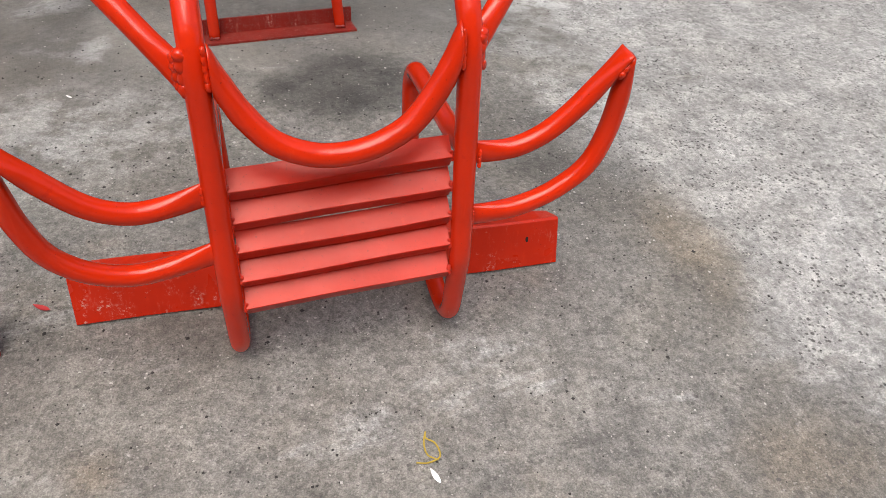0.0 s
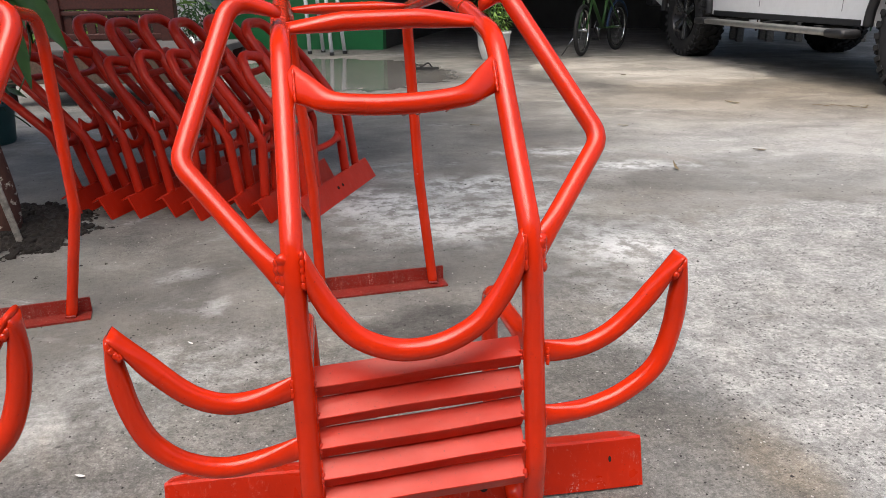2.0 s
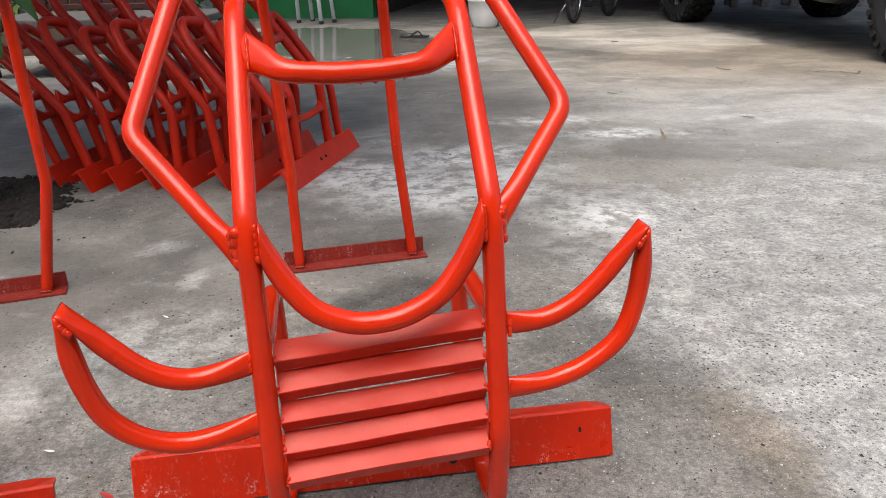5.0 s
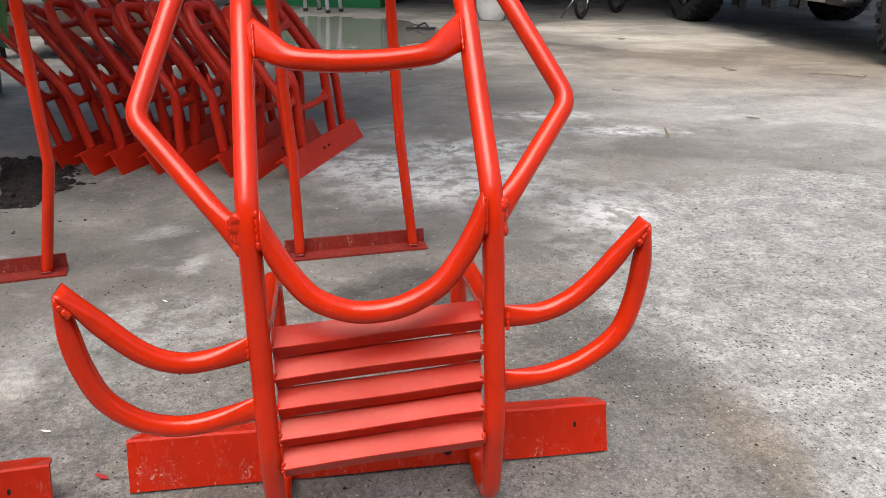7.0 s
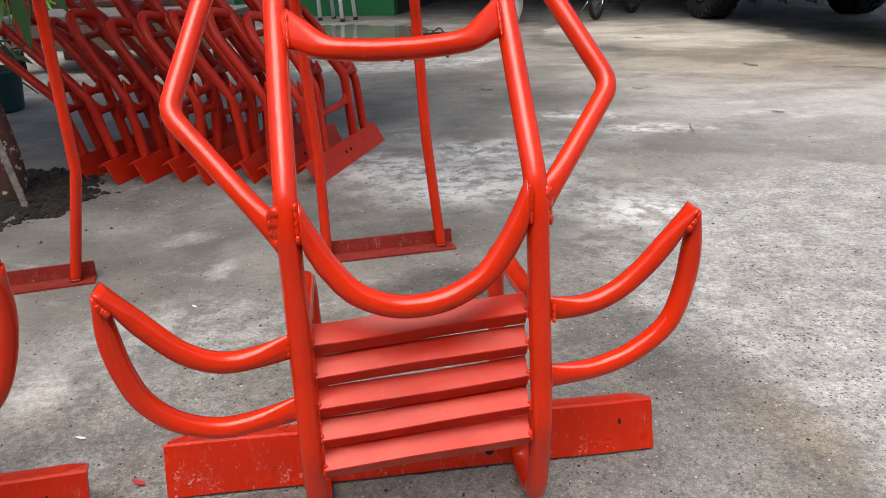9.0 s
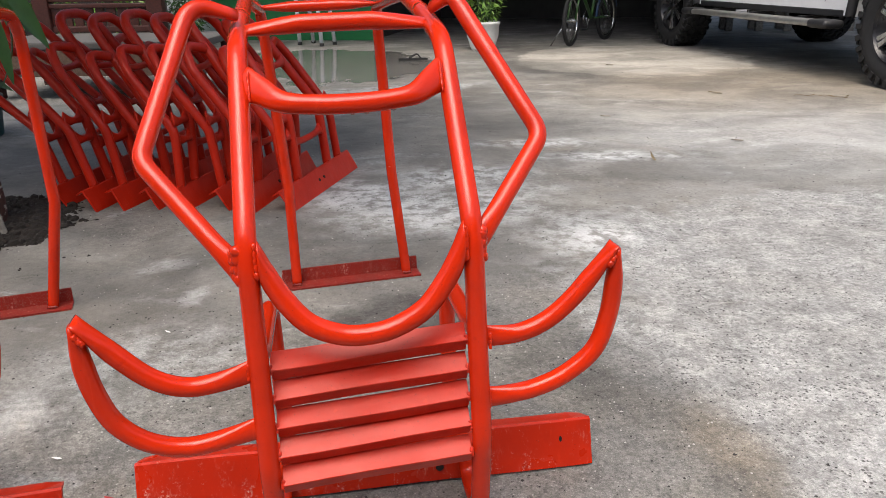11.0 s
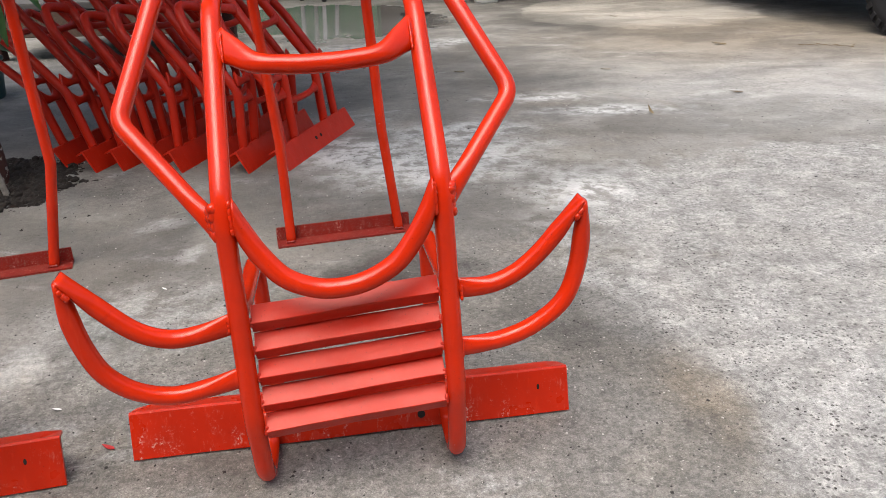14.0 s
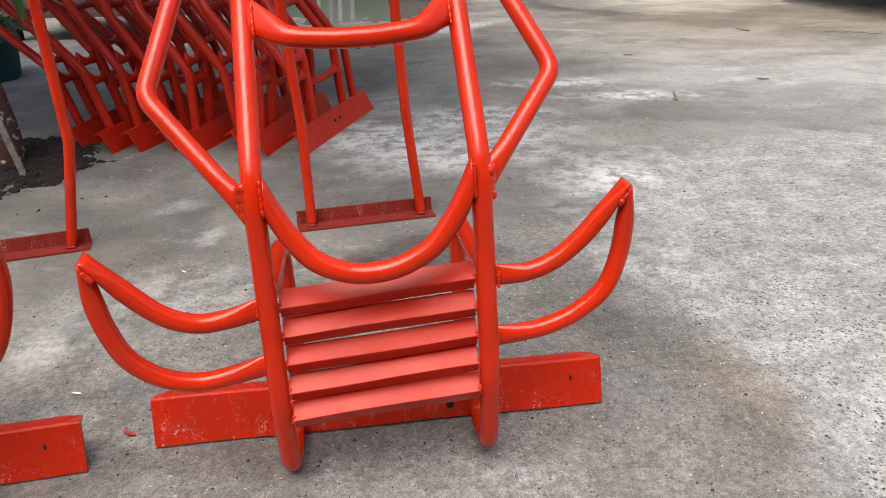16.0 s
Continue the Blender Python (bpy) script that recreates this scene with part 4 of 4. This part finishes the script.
def pickup():
    g = thing("pickup_truck", "white pickup truck on big off-road tyres, parked", "pickup truck", pose(3.66, 5.17, 0))
    half = 1.67
    turn = Matrix.Rotation(radians(90), 4, "Y")
    for y in (-half, half):
        wheel_of_truck(g, Matrix.Translation((0.13, y, 0.405)) @ turn)
        wheel_of_truck(g, Matrix.Translation((1.76, y, 0.405)) @ Matrix.Rotation(math.pi, 4, "Z") @ turn)
        rod("axle", (0.25, y, 0.40), (1.64, y, 0.40), 0.05, CAR_BLACK, g)
    # lower body with open wheel arches, then cab and load bed
    def arch(yc, n=12):
        return [(yc + 0.50 * math.cos(math.pi * (1 - i / n)), 0.44 + 0.50 * math.sin(math.pi * i / n)) for i in range(n + 1)]
    side = [(-2.55, 0.55)] + arch(-half) + arch(half) + [(2.50, 0.55), (2.55, 0.95), (2.50, 1.08), (0.75, 1.12), (-2.55, 1.12)]
    bm = prism_bm(side, 0.04, 1.85, "x")
    part("body", bm, CAR_WHITE, g, "white painted body side")
    cab = [(-0.95, 1.12), (1.25, 1.12), (0.75, 1.72), (-0.75, 1.76)]
    part("cab", prism_bm(cab, 0.12, 1.77, "x", 0.03), CAR_WHITE, g)
    for x in (0.112, 1.778):
        part("side_window", prism_bm([(-0.80, 1.18), (1.05, 1.18), (0.68, 1.66), (-0.66, 1.68)], x - 0.006, x + 0.006, "x"), GLASS, g, "dark tinted side window")
    part("bed_wall", box_bm((1.50, 1.45, 0.05), (0.85, -1.75, 1.13), 0.01), CAR_BLACK, g)
    part("chassis", box_bm((1.10, 4.6, 0.16), (0.85, 0, 0.52), 0.02), CAR_BLACK, g)
    for x, y0, y1 in ((0.03, -1.05, 1.10),):
        part("sill", box_bm((0.03, y1 - y0, 0.05), (x + 0.02, (y0 + y1) / 2, 0.455), 0.01), CAR_BLACK, g)
        part("door_seam", box_bm((0.004, 0.005, 0.5), (0.0395, 0.30, 0.78), 0.0), SEAM, g)
        part("door_seam", box_bm((0.004, 0.005, 0.5), (0.0395, -0.82, 0.78), 0.0), SEAM, g)
    step = part("side_step", box_bm((0.15, 2.20, 0.045), (-0.06, 0.02, 0.385), 0.018), STEP_METAL, g, "brushed metal side step", smooth=True)
    for y in (-1.0, 1.04):
        part("end_cap", box_bm((0.165, 0.22, 0.062), (-0.06, y, 0.385), 0.028), CAR_BLACK, step, "black plastic step end", smooth=True)
    for y in (-0.6, 0.1, 0.75):
        part("step_bracket", box_bm((0.22, 0.05, 0.04), (0.10, y, 0.40), 0.008), CAR_BLACK, g)
    for y in (-half, half):
        arch_pts = [(0.02, y + 0.52 * math.cos(a), 0.44 + 0.52 * math.sin(a)) for a in [math.pi * i / 16 for i in range(17)]]
        tube("arch_flare", arch_pts, 0.035, CAR_BLACK, g, sides=10)
    for x in (0.12, 1.58):
        part("mud_flap", box_bm((0.26, 0.015, 0.34), (x, -half - 0.50, 0.34), 0.005), CAR_BLACK, g)
    part("front_bumper", box_bm((1.70, 0.22, 0.28), (0.85, 2.58, 0.62), 0.05), CAR_BLACK, g)
    part("rear_bumper", box_bm((1.60, 0.16, 0.18), (0.85, -2.60, 0.60), 0.04), STEP_METAL, g)


pickup()


# ---- far side of the yard, seen under the truck ----
def garden_table():
    g = thing("timber_bench", "weathered grey timber bench beyond the truck", "bench", pose(5.85, 8.35, 0, 0, 0, -18))
    for x in (-1.0, -0.62, -0.25, 0.1, 0.5, 0.85):
        for y in (-0.12, 0.28):
            part("leg", box_bm((0.09, 0.09, 0.42), (x, y, 0.21), 0.01), STAKE, g)
    for y in (-0.15, 0.08, 0.31):
        part("seat_plank", box_bm((2.3, 0.20, 0.05), (0, y, 0.445), 0.008), STAKE, g)


garden_table()


def hedge(name, x, y, length, depth, height, turn, count, seed, material, label):
    g = thing(name, label, "plants", pose(x, y, 0, 0, 0, turn), kind="stuff")
    crown(g, (0, 0, height / 2), (length / 2, depth / 2, height / 2), count, leaf_mesh("hedge_leaf", 0.16, 0.05), material, seed)
    rng = random.Random(seed)
    for i in range(10):
        u = rng.uniform(-0.45, 0.45) * length
        rod("stem", (u, 0, 0), (u + rng.uniform(-0.2, 0.2), rng.uniform(-0.2, 0.2), height * 0.8), 0.012, BARK, g, 6)


hedge("hedge", 8.6, 9.6, 5.5, 1.2, 1.7, -20, 1600, 3, LEAF, "green hedge along the far edge of the yard")
hedge("shrub", -3.2, 7.6, 3.4, 1.2, 1.5, 0, 1300, 5, LEAF_PALE, "bright green shrubs behind the wooden bench")


def corner_bush():
    g = thing("bush", "small bushy green plant before the grey pillar", "bush", pose(-1.43, 7.92, 0))
    rng = random.Random(17)
    for i in range(7):
        a = rng.uniform(0, 6.28)
        rod("stem", (0.03 * math.cos(a), 0.03 * math.sin(a), 0), (0.16 * math.cos(a), 0.16 * math.sin(a), 0.45), 0.007, BARK, g, 6)
    crown(g, (0, 0, 0.40), (0.21, 0.21, 0.27), 520, leaf_mesh("bush_leaf", 0.065, 0.028), LEAF, 21)


corner_bush()


# ---- corner with bench and plants ----
def daybed():
    g = thing("wooden_bench", "dark red-brown wooden bench with a grey slab seat", "bench", pose(-1.48, 4.85, 0, 0, 0, -10))
    part("seat", box_bm((1.50, 0.85, 0.05), (0, 0, 0.350), 0.012), SLAB, g, "worn grey seat slab")
    part("apron", box_bm((1.44, 0.04, 0.17), (0, -0.40, 0.238), 0.006), BOARD, g)
    for x in (-0.70, 0.70):
        for y in (-0.36, 0.36):
            part("leg", box_bm((0.08, 0.08, 0.325), (x, y, 0.1625), 0.008), DARK_WOOD, g)
    for x in (-0.68, 0.18):
        part("back_post", box_bm((0.12, 0.09, 0.70), (x, 0.40, 0.72), 0.01), DARK_WOOD, g)
    for z, h in ((0.645, 0.085), (0.575, 0.035), (0.98, 0.08), (0.405, 0.045)):
        part("back_rail", box_bm((0.80, 0.05, h), (-0.25, 0.40, z), 0.008), DARK_WOOD, g)
    for i in range(9):
        part("back_slat", box_bm((0.066, 0.022, 0.15), (-0.585 + i * 0.084, 0.40, 0.493), 0.004), DARK_WOOD, g)


daybed()


def sandal(m, material, label, scale=1.0):
    g = thing("sandal", label, "sandal", m, group="")
    out = [(0.0, -0.038), (0.06, -0.042), (0.16, -0.036), (0.225, -0.040), (0.262, -0.022), (0.268, 0.005), (0.25, 0.034), (0.19, 0.046), (0.09, 0.038), (0.02, 0.034), (-0.01, 0.0)]
    part("sole", prism_bm([(a * scale, b * scale) for a, b in out], 0.0, 0.018, "z", 0.004), material, g)
    for s in (-1, 1):
        tube("strap", curve_points([(0.20 * scale, 0, 0.02), (0.16, s * 0.022, 0.055), (0.09, s * 0.040, 0.016)], 14), 0.006, material, g, sides=8)


sandal(pose(-0.98, 4.43, 0.375, 0, 0, 100), PAPER, "white rubber slipper lying on the bench seat", 0.8)
sandal(pose(0.70, 6.22, 0, 0, 0, -8), RUBBER, "black rubber flip-flop lying on the wet concrete")


def bucket(x, y):
    g = thing("plant_tub", "teal plastic tub with a dark red rim on the concrete", "tub", pose(x, y, 0))
    part("body", lathe_bm([(0.001, 0), (0.13, 0), (0.14, 0.01), (0.160, 0.19), (0.170, 0.195), (0.170, 0.21), (0.155, 0.21), (0.135, 0.03), (0.001, 0.03)]), TEAL, g, smooth=True)
    part("soil", lathe_bm([(0.001, 0.18), (0.153, 0.18)]), SOIL, g)
    crown(g, (0, 0, 0.33), (0.18, 0.18, 0.16), 60, leaf_mesh("tub_leaf", 0.16, 0.045), LEAF, 14)


bucket(-1.86, 3.25)


def young_tree():
    g = thing("young_tree", "young tree with long drooping green leaves and mottled trunk", "tree", pose(-1.16, 1.58, 0))
    trunk = curve_points([(0.0, 0, -0.02), (0.01, 0.0, 0.12), (-0.02, 0.01, 0.34), (-0.06, 0.0, 0.7), (-0.03, 0.0, 1.15)], 24)
    tube("trunk", trunk, [0.050 - 0.025 * i / 120 for i in range(400)][:len(resample([Vector(p) for p in trunk]))], BARK, g, sides=14)
    ends = ((0.10, -0.10, 0.86), (0.16, 0.06, 0.92), (-0.22, -0.05, 1.25), (-0.10, 0.2, 1.35), (0.06, -0.18, 1.2))
    for ex, ey, ez in ends:
        tube("limb", curve_points([(-0.06, 0, 0.66), (ex * 0.5 - 0.03, ey * 0.5, (0.66 + ez) / 2 + 0.04), (ex, ey, ez)], 10), 0.010, BARK, g, sides=8)
    me = leaf_mesh("long_leaf", 0.26, 0.055, 0.35)
    rng = random.Random(6)
    def leaf(px, py, pz, pitch, turn, s, material):
        q = new("leaf", me.copy())
        q.data.materials.append(material)
        q.parent = g
        q.matrix_basis = pose(px, py, pz, pitch, rng.uniform(-25, 25), turn) @ Matrix.Scale(s, 4)
    for px, py, pz, pitch, turn, s in ((0.10, -0.08, 0.80, -62, -70, 0.95), (0.12, -0.06, 0.84, -45, -95, 0.9), (0.14, -0.10, 0.74, -85, -40, 1.0), (0.17, -0.02, 0.82, -50, -110, 0.85),
                                       (0.09, 0.02, 0.80, -70, -60, 1.0), (0.20, -0.05, 0.66, -88, -80, 0.75), (0.06, -0.12, 0.72, -80, 10, 0.9)):
        leaf(px, py, pz, pitch, turn, s, LEAF if s < 0.95 else LEAF_PALE)
    # long leaves that hang into the yard
    for a, b, w in (((0.24, -0.16, 0.80), (0.335, -0.17, 0.598), 1.0), ((0.20, -0.15, 0.70), (0.217, -0.16, 0.495), 0.8), ((0.16, -0.10, 0.86), (0.30, -0.14, 0.70), 0.9),
                    ((0.18, -0.12, 0.88), (0.40, -0.10, 0.80), 0.8), ((0.10, -0.14, 0.74), (0.16, -0.22, 0.56), 0.9),
                    ((0.19, -0.13, 0.83), (0.30, -0.14, 0.625), 1.1), ((0.13, -0.15, 0.80), (0.20, -0.13, 0.63), 1.3), ((0.14, -0.10, 0.84), (0.165, -0.12, 0.66), 1.4),
                    ((0.21, -0.14, 0.86), (0.27, -0.17, 0.67), 1.0), ((0.08, -0.16, 0.78), (0.11, -0.17, 0.60), 1.2)):
        a, b = Vector(a), Vector(b)
        d = (b - a).normalized()
        side = d.cross(Vector((0.15, -1.0, 0.35))).normalized()
        q = new("leaf", leaf_mesh("hanging_leaf", (b - a).length * 1.05, 0.056 * w, 0.10))
        q.data.materials.append(LEAF)
        q.parent = g
        q.matrix_basis = Matrix.Translation(a) @ Matrix((side, d, side.cross(d))).transposed().to_4x4()
    for ex, ey, ez in ends:
        for k in range(9):
            leaf(ex + rng.uniform(-0.06, 0.06), ey + rng.uniform(-0.06, 0.06), ez + rng.uniform(-0.03, 0.10), rng.uniform(-60, 10), rng.uniform(0, 360), rng.uniform(0.7, 1.1), LEAF)


young_tree()


def soil_bed():
    rng = random.Random(2)
    bm = bmesh.new()
    bmesh.ops.create_grid(bm, x_segments=120, y_segments=120, size=0.5)
    for v in bm.verts:
        d = math.hypot(v.co.x, v.co.y) / 0.30 + 0.35 * (noise.noise(v.co * 7) )
        v.co.z = max(-0.01, 0.035 * (1.05 - d)) + 0.011 * noise.noise(v.co * 24) + 0.009 * noise.noise(v.co * 60) + 0.006 * noise.noise(v.co * 140)
    bmesh.ops.delete(bm, geom=[v for v in bm.verts if v.co.z < -0.006], context="VERTS")
    for _ in range(320):
        a, rr = rng.uniform(0, 6.28), 0.34 * rng.random() ** 0.5
        c = bmesh.ops.create_icosphere(bm, subdivisions=1, radius=rng.uniform(0.004, 0.016))["verts"]
        bmesh.ops.transform(bm, verts=c, matrix=pose(rr * math.cos(a), rr * math.sin(a), max(0.0, 0.035 * (1 - rr / 0.30)) + 0.004, rng.uniform(0, 90), 0, rng.uniform(0, 90)) @ Matrix.Diagonal((1.4, 1.0, 0.6, 1)))
    ob = part("soil_bed", bm, SOIL, None)
    ob.matrix_basis = pose(-1.24, 1.62, 0.002)
    tagged(ob, "patch of dark crumbly soil round the young tree", "soil", kind="stuff")
    st = thing("stake", "weathered grey wooden stake leaning by the young tree", "stake")
    part("shaft", box_bm((0.020, 0.012, 0.34), (0, 0, 0.16), 0.004, pose(-1.075, 1.47, 0, 0, -9, 20)), STAKE, st)


soil_bed()

# ---- litter on the concrete ----
def litter(name, x, y, turn, size, material, label, cat, curl=0.12):
    me = leaf_mesh(name, size, size * 0.4, -curl)
    me.materials.append(material)
    ob = new(name, me)
    ob.matrix_basis = pose(x, y, 0.003, 0, 0, turn)
    tagged(ob, label, cat)


litter("dry_leaf", 1.36, 1.98, 10, 0.045, LEAF_DRY, "small curled dry leaf on the concrete", "leaf", 0.7)
litter("dry_leaf", 1.93, 2.27, 80, 0.06, LEAF_DRY, "dry brown leaf on the concrete", "leaf")
litter("dry_leaf", 1.55, 3.02, 100, 0.06, LEAF_DRY, "dry brown leaf on the concrete", "leaf")
litter("dry_leaf", 2.55, 3.62, 60, 0.09, LEAF_DRY, "dry yellowish leaf on the concrete", "leaf")
litter("dry_leaf", 2.45, 5.3, 110, 0.08, LEAF_DRY, "dry brown leaf on the concrete", "leaf")
litter("dry_leaf", 0.75, 3.2, 95, 0.06, LEAF_DRY, "dark dry leaf on the damp concrete", "leaf")
litter("paint_flake", -0.405, 0.040, 60, 0.026, RED_CHIP, "small red paint flake on the concrete", "flake", 0.1)
litter("paper_scrap", 0.074, -0.352, 20, 0.022, PAPER, "torn scrap of white paper on the concrete", "paper", 0.1)
litter("paper_scrap", -0.528, 0.176, 75, 0.018, PAPER, "torn scrap of white paper on the concrete", "paper", 0.1)
litter("paper_scrap", -0.428, 0.648, 50, 0.016, PAPER, "torn scrap of white paper on the concrete", "paper", 0.1)
tw = thing("twine", "loose loop of thin yellow twine on the concrete", "twine")
tube("strand", curve_points([(0.052, -0.318, 0.003), (0.066, -0.322, 0.004), (0.083, -0.316, 0.004), (0.082, -0.297, 0.005), (0.072, -0.286, 0.004), (0.074, -0.276, 0.003), (0.068, -0.292, 0.004),
                             (0.068, -0.310, 0.004), (0.080, -0.320, 0.003)], 60), 0.0011, YELLOW, tw, sides=6)
for k, (x, y) in enumerate(((3.10, 3.38), (3.02, 3.42), (3.2, 3.30))):
    t2 = thing("twig", "thin dry twig on the dusty concrete", "twig", group="twigs")
    tube("stem", curve_points([(x - 0.07, y + 0.03 * k, 0.004), (x - 0.03, y + 0.025 - 0.02 * k, 0.007), (x + 0.01, y - 0.02, 0.004), (x + 0.04, y + 0.02 * k, 0.006), (x + 0.07, y - 0.01 + 0.03 * k, 0.003)], 16), 0.0017, LEAF_DRY, t2, sides=6)


def grit():
    """Loose grains and crumbs, too many to count."""
    rng = random.Random(12)
    vs, fs = [], []
    for i in range(7500):
        d = rng.random() ** 1.4
        x, y = rng.uniform(-1.2, 2.6) * (0.35 + d), -0.45 + 4.2 * d * rng.random() + rng.uniform(0, 0.9)
        s = rng.choice((0.0008, 0.001, 0.0012, 0.0015, 0.0022)) * (1 + 0.5 * d)
        if i % 40 == 0:
            s *= 1.5
        a = rng.uniform(0, 3)
        k = len(vs)
        for j in range(4):
            b = a + j * math.pi / 2
            vs.append((x + s * math.cos(b) * rng.uniform(0.7, 1.4), y + s * math.sin(b) * rng.uniform(0.7, 1.4), 0.0002))
        vs.append((x, y, s * rng.uniform(0.6, 1.1)))
        fs += [(k, k + 1, k + 4), (k + 1, k + 2, k + 4), (k + 2, k + 3, k + 4), (k + 3, k, k + 4)]
    for i in range(170):
        x, y, s = rng.uniform(-1.0, 3.4), rng.uniform(0.9, 5.2), rng.uniform(0.0018, 0.0048)
        k, a = len(vs), rng.uniform(0, 3)
        vs += [(x + s * math.cos(a + j * 1.571) * rng.uniform(0.5, 1.5), y + s * math.sin(a + j * 1.571) * rng.uniform(0.5, 1.5), 0.0002) for j in range(4)] + [(x, y, s * 0.7)]
        fs += [(k, k + 1, k + 4), (k + 1, k + 2, k + 4), (k + 2, k + 3, k + 4), (k + 3, k, k + 4)]
    ob = mesh_object("grit", vs, fs, GRIT, None, smooth=False)
    tagged(ob, "loose grit and crumbs scattered on the concrete", "grit", kind="stuff")


gn = Nodes("grit_mixed")
isl = gn.t.nodes.new("ShaderNodeNewGeometry").outputs["Random Per Island"]
gn.set(Base_Color=gn.mix(gn.ramp(isl, 0.55, 0.75), (0.035, 0.032, 0.03), (0.45, 0.43, 0.40)), Roughness=0.9)
GRIT = gn.m
grit()
